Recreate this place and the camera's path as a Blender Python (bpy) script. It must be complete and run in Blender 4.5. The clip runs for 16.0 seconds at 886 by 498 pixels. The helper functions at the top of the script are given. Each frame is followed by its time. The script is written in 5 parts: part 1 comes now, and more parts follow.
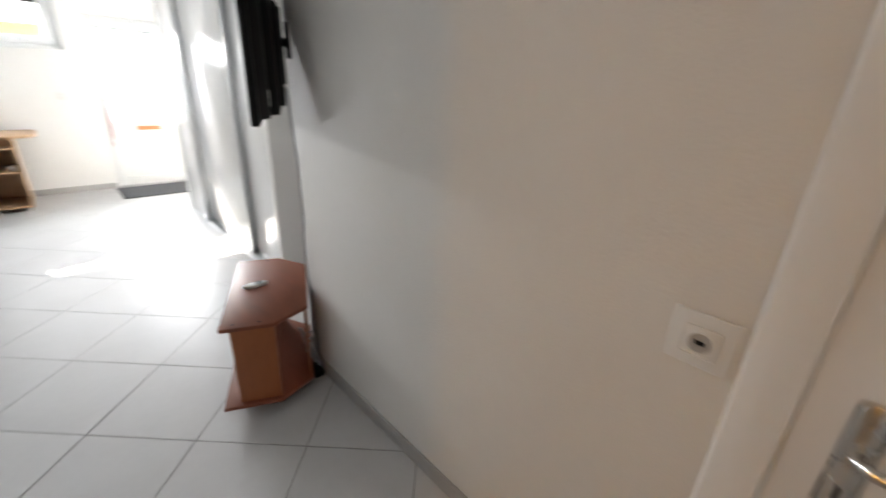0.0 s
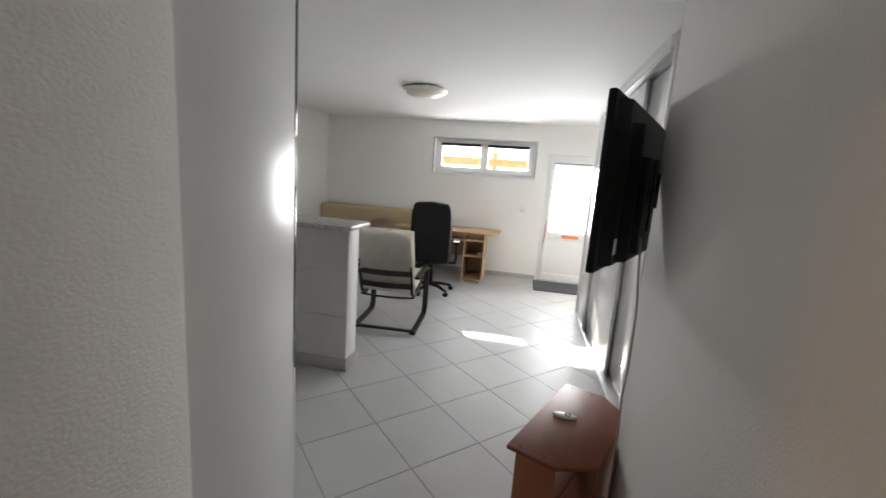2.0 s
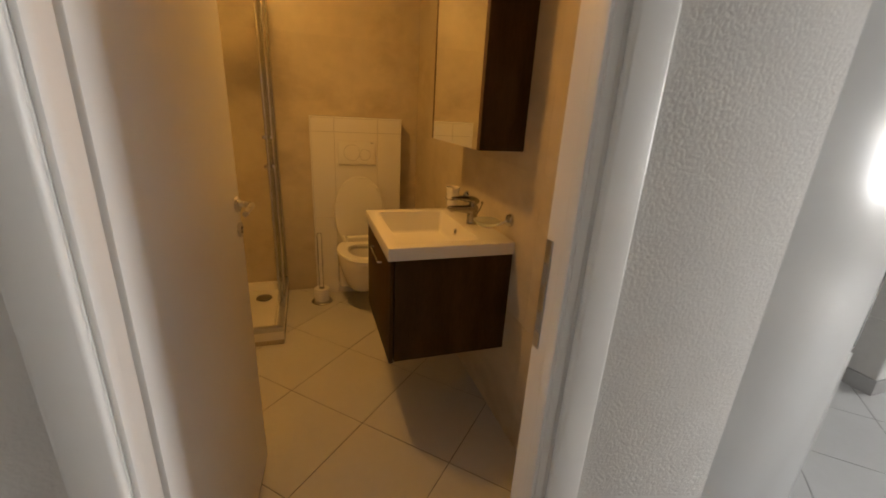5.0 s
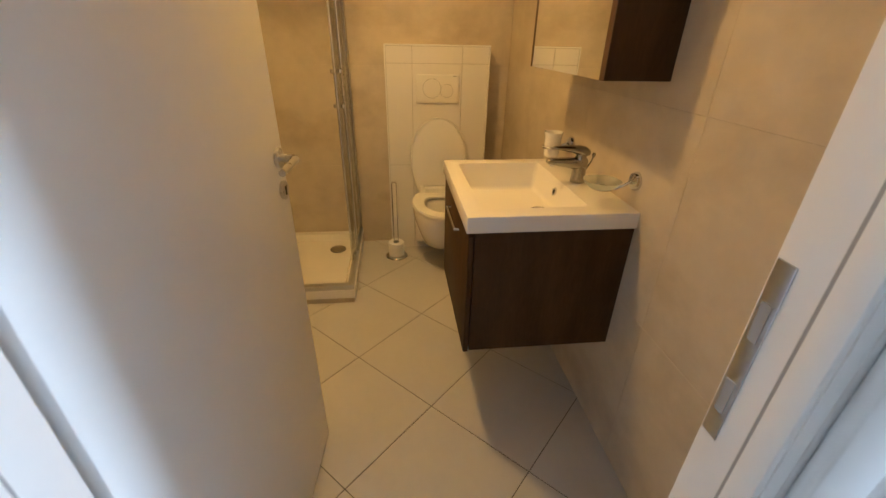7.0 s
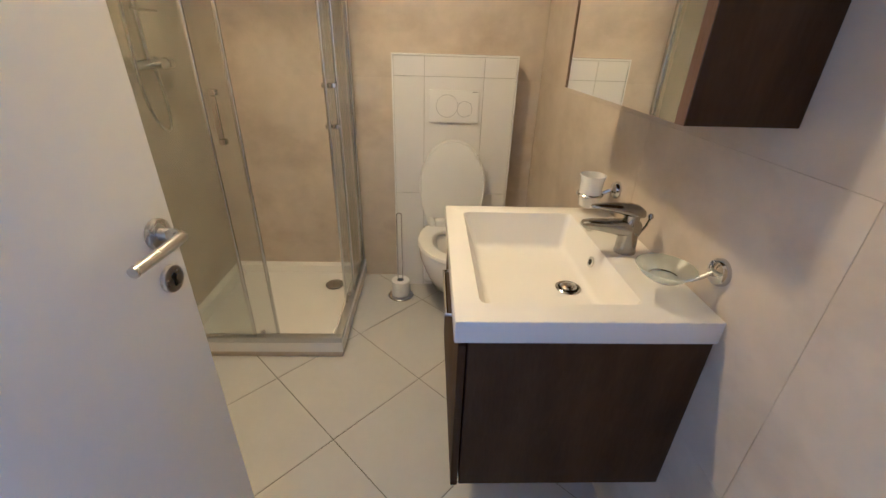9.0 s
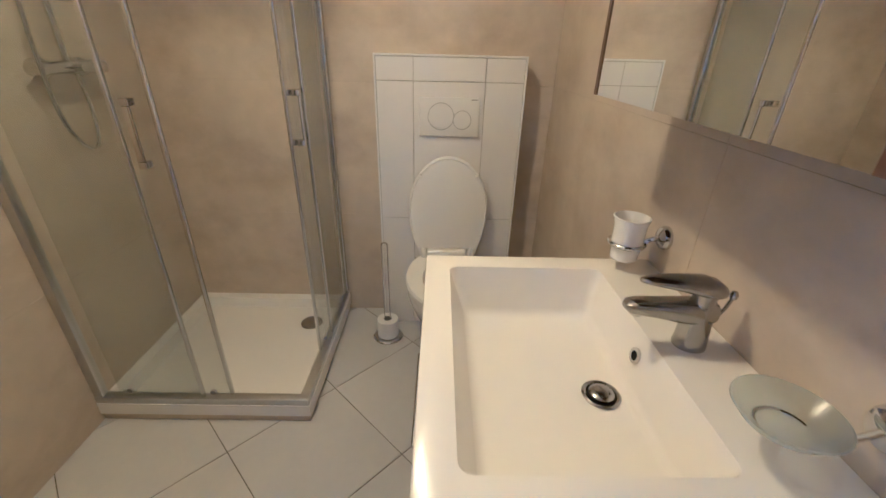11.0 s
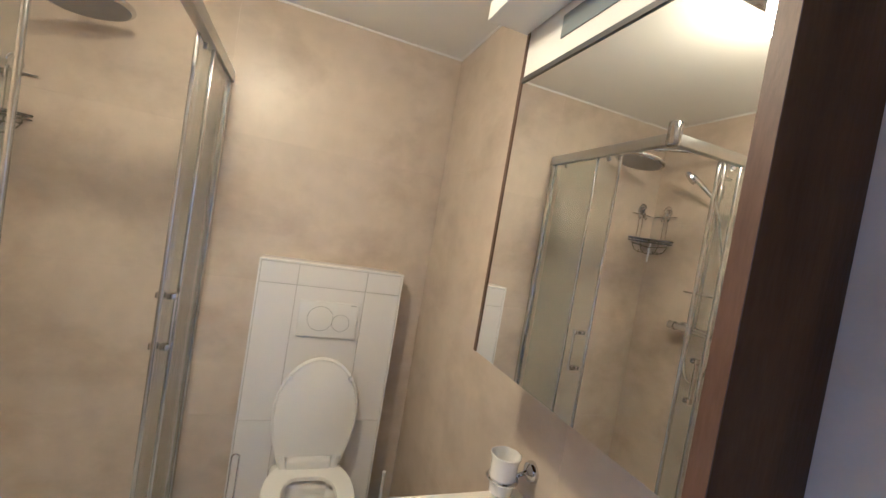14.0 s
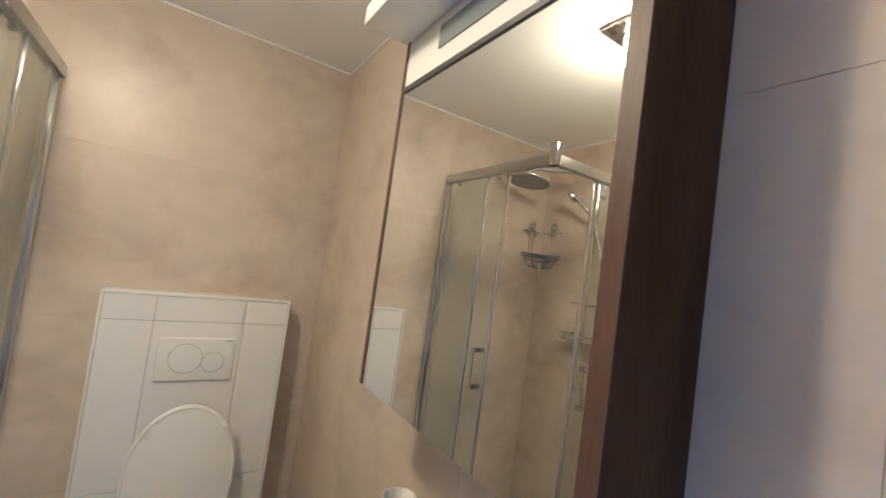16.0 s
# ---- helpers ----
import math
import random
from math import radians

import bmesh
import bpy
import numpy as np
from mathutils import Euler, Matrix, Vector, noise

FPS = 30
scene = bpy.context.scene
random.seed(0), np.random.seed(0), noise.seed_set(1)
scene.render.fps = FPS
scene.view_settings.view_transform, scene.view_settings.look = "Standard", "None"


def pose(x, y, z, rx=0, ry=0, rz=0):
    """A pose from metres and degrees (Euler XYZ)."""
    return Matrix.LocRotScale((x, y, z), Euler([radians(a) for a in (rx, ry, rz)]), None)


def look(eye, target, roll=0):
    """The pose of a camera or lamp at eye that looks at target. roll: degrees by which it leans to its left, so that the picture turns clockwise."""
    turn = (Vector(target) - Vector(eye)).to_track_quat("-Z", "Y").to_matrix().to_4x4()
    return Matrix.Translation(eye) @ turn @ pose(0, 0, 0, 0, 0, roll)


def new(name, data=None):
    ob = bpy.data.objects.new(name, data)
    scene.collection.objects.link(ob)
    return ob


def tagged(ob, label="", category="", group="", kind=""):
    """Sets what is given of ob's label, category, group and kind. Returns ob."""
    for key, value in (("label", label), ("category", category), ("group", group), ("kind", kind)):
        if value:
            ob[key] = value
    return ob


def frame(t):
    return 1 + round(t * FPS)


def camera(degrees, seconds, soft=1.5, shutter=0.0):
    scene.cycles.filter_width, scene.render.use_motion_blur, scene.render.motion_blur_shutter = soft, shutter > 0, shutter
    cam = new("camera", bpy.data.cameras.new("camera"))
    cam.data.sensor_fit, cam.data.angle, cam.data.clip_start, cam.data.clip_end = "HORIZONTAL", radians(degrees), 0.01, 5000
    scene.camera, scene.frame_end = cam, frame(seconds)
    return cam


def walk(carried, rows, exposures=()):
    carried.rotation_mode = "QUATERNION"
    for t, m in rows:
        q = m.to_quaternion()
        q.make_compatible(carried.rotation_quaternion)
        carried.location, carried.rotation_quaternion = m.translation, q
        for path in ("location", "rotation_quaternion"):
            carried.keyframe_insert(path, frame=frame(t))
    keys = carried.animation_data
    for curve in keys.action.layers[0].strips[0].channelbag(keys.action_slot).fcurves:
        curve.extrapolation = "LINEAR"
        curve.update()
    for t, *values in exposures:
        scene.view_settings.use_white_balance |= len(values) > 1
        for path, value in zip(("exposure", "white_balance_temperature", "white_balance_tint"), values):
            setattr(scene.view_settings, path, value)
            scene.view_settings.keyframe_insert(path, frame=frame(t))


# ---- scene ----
cam = camera(95.1, 16.0, soft=1.5, shutter=0.4)
PATH = [
    (0, (-0.883, 0.161, 1.387), (0.42, 1.486, 0.649), 2.5),
    (0.5, (-0.783, 0.167, 1.409), (-0.069, 1.923, 0.771), 2.0),
    (1, (-0.738, 0.248, 1.461), (-0.479, 2.167, 0.96), 2.5),
    (1.5, (-0.699, 0.288, 1.481), (-0.8, 2.25, 1.102), 3.1),
    (2, (-0.587, 0.189, 1.526), (-0.961, 2.124, 1.183), 4.1),
    (2.5, (-0.61, 0.133, 1.532), (-1.28, 1.982, 1.17), 4.5),
    (3, (-0.641, 0.084, 1.522), (-1.708, 1.727, 1.119), 4.8),
    (3.5, (-0.667, 0.033, 1.524), (-2.044, 1.416, 1.087), 5.0),
    (4, (-0.682, 0.011, 1.513), (-2.276, 1.112, 1.016), 4.9),
    (4.5, (-0.726, -0.029, 1.453), (-2.453, 0.802, 0.879), 4.1),
    (5, (-0.761, -0.062, 1.413), (-2.552, 0.551, 0.766), 3.2),
    (7.3, (-1.165, 0.053, 1.368), (-2.932, 0.227, 0.447), 0.8),
    (7.5, (-1.184, 0.103, 1.373), (-2.957, 0.253, 0.46), 0.7),
    (8, (-1.269, 0.178, 1.368), (-3.04, 0.284, 0.445), 1.1),
    (8.5, (-1.458, 0.157, 1.377), (-3.229, 0.256, 0.452), 1.7),
    (9, (-1.569, 0.161, 1.382), (-3.351, 0.228, 0.477), 1.7),
    (9.2, (-1.589, 0.186, 1.382), (-3.372, 0.241, 0.477), 1.5),
    (11.3, (-2.002, 0.258, 1.35), (-3.801, 0.278, 0.477), 1.5),
    (11.5, (-2.021, 0.271, 1.352), (-3.834, 0.308, 0.509), 2.1),
    (12, (-2.027, 0.249, 1.358), (-3.882, 0.382, 0.622), 3.8),
    (12.5, (-1.978, 0.217, 1.453), (-3.876, 0.488, 0.885), 5.3),
    (13, (-1.865, 0.182, 1.511), (-3.781, 0.593, 1.108), 6.6),
    (13.3, (-1.857, 0.129, 1.511), (-3.764, 0.656, 1.222), 7.5),
    (13.5, (-1.873, 0.123, 1.539), (-3.776, 0.701, 1.337), 8.3),
    (14, (-1.911, 0.08, 1.561), (-3.786, 0.772, 1.487), 9.6),
    (14.5, (-1.958, 0.068, 1.568), (-3.788, 0.875, 1.566), 10.3),
    (15, (-1.981, 0.084, 1.589), (-3.761, 0.992, 1.659), 10.0),
    (15.5, (-1.954, 0.119, 1.576), (-3.706, 1.079, 1.668), 9.1),
    (16, (-1.961, 0.164, 1.568), (-3.641, 1.246, 1.661), 7.8),
]
EXPOSURES = [(0.0, 3.31, 6820, 10), (0.5, 3.03, 6820, 10), (1.0, 2.66, 6820, 10), (1.5, 2.56, 6870, 10), (2.5, 2.5, 6920, 10), (3.5, 2.68, 7000, 10),
             (4.5, 2.8, 7200, 10), (5.0, 3.15, 7150, 10), (7.5, 4.15, 4720, 2), (8.0, 4.3, 4440, 4), (8.5, 4.35, 3860, 6), (9.0, 4.35, 3560, 8),
             (11.5, 4.18, 3410, 10), (12.5, 4.3, 3370, 10), (13.5, 4.44, 3350, 10), (14.5, 4.28, 3330, 10), (16.0, 4.28, 3330, 10)]
walk(cam, [(t, look(eye, target, roll)) for t, eye, target, roll in PATH], EXPOSURES)

# ---------- light ----------
world = bpy.data.worlds.new("world")
scene.world = world
world.use_nodes = True
wn = world.node_tree
sky = wn.nodes.new("ShaderNodeTexSky")
sky.sky_type = "NISHITA"
sky.sun_disc = False
SUN_DIR = Vector((1.00, -3.05, -1.90)).normalized()
sky.sun_elevation = math.asin(-SUN_DIR.z)
sky.sun_rotation = math.atan2(-SUN_DIR.x, -SUN_DIR.y)
wn.links.new(sky.outputs[0], wn.nodes["Background"].inputs[0])
wn.nodes["Background"].inputs[1].default_value = 0.12

sun_data = bpy.data.lights.new("sun", "SUN")
sun_data.energy, sun_data.angle, sun_data.color = 3.1, radians(0.6), (1.0, 0.95, 0.87)
sun = new("sun", sun_data)
sun.rotation_euler = SUN_DIR.to_track_quat("-Z", "Y").to_euler()


def area(name, x, y, z, w, h, watts, colour, turn, spread):
    d = bpy.data.lights.new(name, "AREA")
    d.shape, d.size, d.size_y, d.energy, d.color, d.spread = "RECTANGLE", w, h, watts, colour, radians(spread)
    o = new(name, d)
    o.matrix_world = pose(x, y, z, *turn)
    return o


# daylight that enters through the window and the glazed door
area("window_daylight", -1.32, 7.02, 1.90, 1.45, 0.42, 6.0, (0.91, 0.96, 1.04), (-84, 0, 4), 140)
area("door_daylight", 0.15, 6.865, 1.33, 0.66, 1.05, 5.8, (0.93, 0.965, 1.03), (-88, 0, -12), 100)
# the bulb of the opal lamp on the bathroom ceiling; its lit shade gives the rest
lamp_data = bpy.data.lights.new("bathroom_bulb", "POINT")
lamp_data.energy, lamp_data.shadow_soft_size, lamp_data.color = 1.0, 0.05, (1.0, 0.505, 0.122)
lamp_bulb = new("bathroom_bulb", lamp_data)
lamp_bulb.location = (-2.75, -0.25, 2.285)
area("bathroom_lamp_down", -2.75, -0.25, 2.335, 0.12, 0.12, 0.62, (1.0, 0.505, 0.122), (0, 0, 0), 180)


# ---------- materials ----------
def mat(name, colour, rough=0.5, metal=0.0, vary=0.06, scale=6.0, bump=0.0, bump_scale=60.0, coat=0.0, rand=0.0, stretch=None,
        trans=0.0, ior=1.45, emit=0.0, rough_vary=0.06, stain=0.0, spec=0.5):
    m = bpy.data.materials.new(name)
    m.use_nodes = True
    t = m.node_tree
    b = t.nodes["Principled BSDF"]
    b.inputs["Roughness"].default_value = rough
    b.inputs["Metallic"].default_value = metal
    b.inputs["Coat Weight"].default_value = coat
    b.inputs["Coat Roughness"].default_value = 0.08
    b.inputs["Transmission Weight"].default_value = trans
    b.inputs["IOR"].default_value = ior
    b.inputs["Specular IOR Level"].default_value = spec
    geo = t.nodes.new("ShaderNodeNewGeometry")
    vec = geo.outputs["Position"]
    if stretch:
        mp = t.nodes.new("ShaderNodeMapping")
        mp.inputs["Scale"].default_value = stretch
        t.links.new(vec, mp.inputs["Vector"])
        vec = mp.outputs[0]
    n1 = t.nodes.new("ShaderNodeTexNoise")
    n1.inputs["Scale"].default_value = scale
    n1.inputs["Detail"].default_value = 6
    t.links.new(vec, n1.inputs["Vector"])
    n2 = t.nodes.new("ShaderNodeTexNoise")
    n2.inputs["Scale"].default_value = scale * 9
    n2.inputs["Detail"].default_value = 4
    t.links.new(vec, n2.inputs["Vector"])
    mix = t.nodes.new("ShaderNodeMath")
    mix.operation = "MULTIPLY_ADD"
    mix.inputs[1].default_value = 0.30
    soften = t.nodes.new("ShaderNodeMath")
    soften.operation = "MULTIPLY"
    soften.inputs[1].default_value = 0.70
    t.links.new(n1.outputs[0], soften.inputs[0])
    t.links.new(n2.outputs[0], mix.inputs[0])
    t.links.new(soften.outputs[0], mix.inputs[2])
    val = mix.outputs[0]
    if rand:
        oi = t.nodes.new("ShaderNodeObjectInfo")
        r = t.nodes.new("ShaderNodeMath")
        r.operation = "MULTIPLY_ADD"
        r.inputs[1].default_value = rand
        t.links.new(oi.outputs["Random"], r.inputs[0])
        t.links.new(val, r.inputs[2])
        val = r.outputs[0]
    ramp = t.nodes.new("ShaderNodeValToRGB")
    lo = [max(0, c * (1 - vary * 2)) for c in colour]
    hi = [min(1, c * (1 + vary * 2)) for c in colour]
    ramp.color_ramp.elements[0].position, ramp.color_ramp.elements[0].color = 0.25, (*lo, 1)
    ramp.color_ramp.elements[1].position, ramp.color_ramp.elements[1].color = 0.80, (*hi, 1)
    t.links.new(val, ramp.inputs[0])
    colour_out = ramp.outputs[0]
    if stain:
        # cloudy bands and small smudges of the printed stone
        mp2 = t.nodes.new("ShaderNodeMapping")
        mp2.inputs["Scale"].default_value = (1.0, 1.0, 1.5)
        t.links.new(geo.outputs["Position"], mp2.inputs["Vector"])
        cloud = t.nodes.new("ShaderNodeTexNoise")
        cloud.inputs["Scale"].default_value, cloud.inputs["Detail"].default_value = 2.6, 9
        cloud.inputs["Roughness"].default_value, cloud.inputs["Distortion"].default_value = 0.58, 0.15
        t.links.new(mp2.outputs[0], cloud.inputs["Vector"])
        band = t.nodes.new("ShaderNodeValToRGB")
        band.color_ramp.elements[0].position, band.color_ramp.elements[0].color = 0.30, (1 - stain, 1 - stain * 1.10, 1 - stain * 1.25, 1)
        band.color_ramp.elements[1].position, band.color_ramp.elements[1].color = 0.52, (1, 1, 1, 1)
        t.links.new(cloud.outputs[0], band.inputs[0])
        mul = t.nodes.new("ShaderNodeMix")
        mul.data_type, mul.blend_type = "RGBA", "MULTIPLY"
        mul.inputs["Factor"].default_value = 1.0
        t.links.new(colour_out, mul.inputs["A"])
        t.links.new(band.outputs[0], mul.inputs["B"])
        colour_out = mul.outputs["Result"]
    t.links.new(colour_out, b.inputs["Base Color"])
    if rough_vary:
        rv = t.nodes.new("ShaderNodeMapRange")
        rv.inputs["To Min"].default_value = max(0.0, rough - rough_vary)
        rv.inputs["To Max"].default_value = min(1.0, rough + rough_vary)
        t.links.new(n1.outputs[0], rv.inputs[0])
        t.links.new(rv.outputs[0], b.inputs["Roughness"])
    if bump:
        n3 = t.nodes.new("ShaderNodeTexNoise")
        n3.inputs["Scale"].default_value = bump_scale
        n3.inputs["Detail"].default_value = 5
        t.links.new(geo.outputs["Position"] if not stretch else vec, n3.inputs["Vector"])
        bp = t.nodes.new("ShaderNodeBump")
        bp.inputs["Strength"].default_value = bump
        bp.inputs["Distance"].default_value = 0.01
        t.links.new(n3.outputs[0], bp.inputs["Height"])
        t.links.new(bp.outputs[0], b.inputs["Normal"])
    if emit:
        b.inputs["Emission Color"].default_value = (*colour, 1)
        b.inputs["Emission Strength"].default_value = emit
    return m


M_WALL = mat("white_wall_paint", (0.87, 0.865, 0.85), 0.75, vary=0.015, scale=2.0, bump=0.12, bump_scale=160)
M_STUCCO = mat("rough_white_plaster", (0.77, 0.755, 0.735), 0.9, vary=0.02, scale=8, bump=0.20, bump_scale=115)
M_ORANGE_PEEL = mat("rolled_white_paint", (0.85, 0.84, 0.815), 0.7, vary=0.012, scale=3, bump=0.16, bump_scale=130)
M_CEIL = mat("ceiling_paint", (0.88, 0.88, 0.87), 0.85, vary=0.012, scale=1.5, bump=0.06, bump_scale=150)
M_FLOOR = mat("pale_grey_floor_tile", (0.55, 0.55, 0.55), 0.42, vary=0.03, scale=3.5, bump=0.03, bump_scale=140, rand=0.12, rough_vary=0.0, spec=0.17)
M_GROUT = mat("grey_grout", (0.13, 0.125, 0.115), 0.9, vary=0.1, scale=10)
M_SKIRT = mat("grey_skirting_tile", (0.42, 0.41, 0.40), 0.4, vary=0.05, scale=5)
M_BTILE = mat("beige_stone_tile", (0.572, 0.505, 0.395), 0.34, vary=0.10, scale=1.4, bump=0.04, bump_scale=70, rand=0.10, rough_vary=0.08, stain=0.20)
M_BGROUT = mat("beige_grout", (0.52, 0.455, 0.37), 0.9, vary=0.05)
M_WTILE = mat("white_glazed_tile", (0.80, 0.79, 0.77), 0.22, vary=0.01, rough_vary=0.03)
M_WGROUT = mat("light_grout", (0.50, 0.48, 0.46), 0.9)
M_CERAMIC = mat("white_ceramic", (0.83, 0.82, 0.80), 0.12, vary=0.008, coat=0.3, rough_vary=0.03)
M_BASIN = mat("white_mineral_basin", (0.84, 0.82, 0.78), 0.22, vary=0.008, rough_vary=0.03)
M_PLASTIC = mat("white_plastic", (0.80, 0.80, 0.78), 0.35, vary=0.01)
M_LACQUER = mat("white_door_lacquer", (0.85, 0.84, 0.82), 0.38, vary=0.012, scale=3, bump=0.02, bump_scale=60)
M_PVC = mat("white_pvc", (0.82, 0.83, 0.83), 0.3, vary=0.01)
M_GLOSS = mat("white_gloss_panel", (0.82, 0.83, 0.83), 0.25, vary=0.01, scale=2, rough_vary=0.0, spec=0.32)
M_WGLASS = mat("white_lacquered_glass", (0.78, 0.79, 0.79), 0.12, vary=0.01, rough_vary=0.02, spec=0.4)
M_ALU = mat("brushed_aluminium", (0.55, 0.56, 0.57), 0.30, 1.0, vary=0.03, scale=8, rough_vary=0.03)
M_CHROME = mat("chrome", (0.62, 0.62, 0.63), 0.08, 1.0, vary=0.015, rough_vary=0.03)
M_STEEL = mat("satin_steel", (0.60, 0.59, 0.57), 0.28, 1.0, vary=0.04, scale=25)
M_BLACK = mat("black_plastic", (0.005, 0.005, 0.0055), 0.5, spec=0.25, vary=0.2, scale=12)
M_BLACKGLOSS = mat("black_screen", (0.008, 0.008, 0.009), 0.08, vary=0.1)
M_LEATHER = mat("black_leather", (0.008, 0.0085, 0.010), 0.5, spec=0.28, vary=0.2, scale=12, bump=0.15, bump_scale=220)
M_WENGE = mat("dark_wenge_wood", (0.068, 0.038, 0.017), 0.6, spec=0.14, vary=0.25, scale=5, bump=0.10, bump_scale=40, stretch=(3, 3, 0.6))
M_WENGE_X = mat("dark_wenge_wood_edge", (0.105, 0.062, 0.038), 0.45, vary=0.22, scale=6, bump=0.12, bump_scale=60, stretch=(6, 6, 0.8))
M_CHERRY = mat("cherry_wood", (0.235, 0.068, 0.032), 0.48, vary=0.10, scale=5, bump=0.03, bump_scale=50, stretch=(4, 1, 4))
# the same cherry for upright panels, with warm light put into its colour
M_CHERRY_LIT = mat("lit_cherry_wood", (0.33, 0.105, 0.036), 0.4, vary=0.10, scale=5, bump=0.03, bump_scale=50, stretch=(4, 4, 1))
# basket wire chrome, its colour darkened for the dark hall reflected in it
M_CHROME_DK = mat("darkened_chrome_wire", (0.34, 0.335, 0.33), 0.18, 1.0, vary=0.05)
M_BEECH = mat("pale_beech_wood", (0.55, 0.355, 0.205), 0.45, vary=0.10, scale=5, bump=0.03, bump_scale=50, stretch=(1, 4, 4))
M_DARKWOOD = mat("black_brown_wood", (0.018, 0.014, 0.012), 0.38, vary=0.2, scale=8)
M_CANVAS = mat("cream_canvas", (0.84, 0.80, 0.72), 0.9, vary=0.05, scale=8, bump=0.25, bump_scale=300)
M_SOFA = mat("tan_fabric", (0.55, 0.43, 0.27), 0.85, vary=0.06, scale=6, bump=0.2, bump_scale=250)
M_BLANKET = mat("pinkish_blanket", (0.50, 0.36, 0.29), 0.95, vary=0.12, scale=9, bump=0.4, bump_scale=120)
M_MAT = mat("grey_door_mat", (0.12, 0.125, 0.135), 0.95, vary=0.15, scale=40, bump=0.4, bump_scale=300)
M_GRANITE = mat("speckled_granite", (0.46, 0.45, 0.43), 0.25, vary=0.35, scale=45, rough_vary=0.03)
M_BARTILE = mat("warm_grey_tile", (0.58, 0.56, 0.535), 0.45, vary=0.05, scale=3, rand=0.08)
M_MIRROR = mat("mirror", (0.88, 0.89, 0.88), 0.0, 1.0, vary=0.0, rough_vary=0.0)
M_GLASSBLUE = mat("satin_blue_glass", (0.22, 0.25, 0.28), 0.25, vary=0.02)
M_OPAL = mat("opal_glass", (0.9, 0.86, 0.78), 0.35, vary=0.0, rough_vary=0)
M_OPAL_ON = mat("lit_opal_glass", (1.0, 0.505, 0.122), 0.35, vary=0.0, rough_vary=0, emit=2.9)
M_ORANGE = mat("orange_stained_timber", (0.50, 0.27, 0.11), 0.6, vary=0.12, scale=6, stretch=(0.5, 4, 4))
M_RENDER = mat("pale_render", (0.62, 0.60, 0.56), 0.9, vary=0.04, scale=2, bump=0.2, bump_scale=60)
M_GROUND = mat("pale_gravel", (0.30, 0.285, 0.26), 0.95, vary=0.2, scale=12, bump=0.4, bump_scale=60)
M_RED = mat("red_plastic", (0.42, 0.02, 0.03), 0.4, vary=0.05)
M_STICKER = mat("orange_sticker", (0.85, 0.28, 0.12), 0.6, vary=0.03)
M_POLISHED = mat("polished_aluminium", (0.64, 0.65, 0.66), 0.15, 1.0, vary=0.02, scale=6, rough_vary=0.015)
# chrome with the dark room it mirrors put into its base colour
M_TAP = mat("dark_reflection_chrome", (0.40, 0.395, 0.385), 0.16, 1.0, vary=0.04, scale=15, rough_vary=0.03)
M_PAPER = mat("white_paper", (0.82, 0.81, 0.79), 0.95, vary=0.03, scale=20, bump=0.2, bump_scale=200)
M_DKGREY = mat("dark_grey_metal", (0.11, 0.11, 0.115), 0.4, 0.6, vary=0.05)
M_GREYPL = mat("grey_plastic", (0.35, 0.35, 0.36), 0.45, vary=0.05)


def glass_mat(name, tint, rough, clear, haze=(0.85, 0.88, 0.88)):
    """A thin pane: mostly see-through, with the pane's own gloss."""
    m = bpy.data.materials.new(name)
    m.use_nodes = True
    t = m.node_tree
    out = t.nodes["Material Output"]
    t.nodes.remove(t.nodes["Principled BSDF"])
    tr = t.nodes.new("ShaderNodeBsdfTransparent")
    tr.inputs[0].default_value = (*tint, 1)
    gl = t.nodes.new("ShaderNodeBsdfGlossy")
    gl.inputs["Roughness"].default_value = rough
    lw = t.nodes.new("ShaderNodeLayerWeight")
    lw.inputs[0].default_value = 0.5
    pw = t.nodes.new("ShaderNodeMath")
    pw.operation = "POWER"
    pw.inputs[1].default_value = 4.0
    t.links.new(lw.outputs["Facing"], pw.inputs[0])
    fr = t.nodes.new("ShaderNodeMath")
    fr.operation = "MULTIPLY_ADD"
    fr.inputs[1].default_value, fr.inputs[2].default_value = 0.5, 0.035
    t.links.new(pw.outputs[0], fr.inputs[0])
    mx = t.nodes.new("ShaderNodeMixShader")
    t.links.new(fr.outputs[0], mx.inputs[0])
    t.links.new(tr.outputs[0], mx.inputs[1])
    t.links.new(gl.outputs[0], mx.inputs[2])
    last = mx
    if clear < 1:
        df = t.nodes.new("ShaderNodeBsdfTranslucent")
        df.inputs[0].default_value = (*haze, 1)
        m2 = t.nodes.new("ShaderNodeMixShader")
        m2.inputs[0].default_value = clear
        t.links.new(df.outputs[0], m2.inputs[1])
        t.links.new(mx.outputs[0], m2.inputs[2])
        last = m2
    t.links.new(last.outputs[0], out.inputs[0])
    return m


M_PANE = glass_mat("clear_pane", (0.97, 0.98, 0.97), 0.0, 1.0)
# greenish tint is the glass; the bluish haze paints in reflected hall daylight
M_SHOWER_GLASS = glass_mat("greenish_shower_glass", (0.95, 0.963, 0.957), 0.02, 0.95, (0.76, 0.82, 0.84))
M_FROST = glass_mat("frosted_pane", (0.84, 0.87, 0.89), 0.12, 0.34, (0.20, 0.225, 0.25))
M_DISH = glass_mat("frosted_dish_glass", (0.90, 0.93, 0.92), 0.2, 0.68)


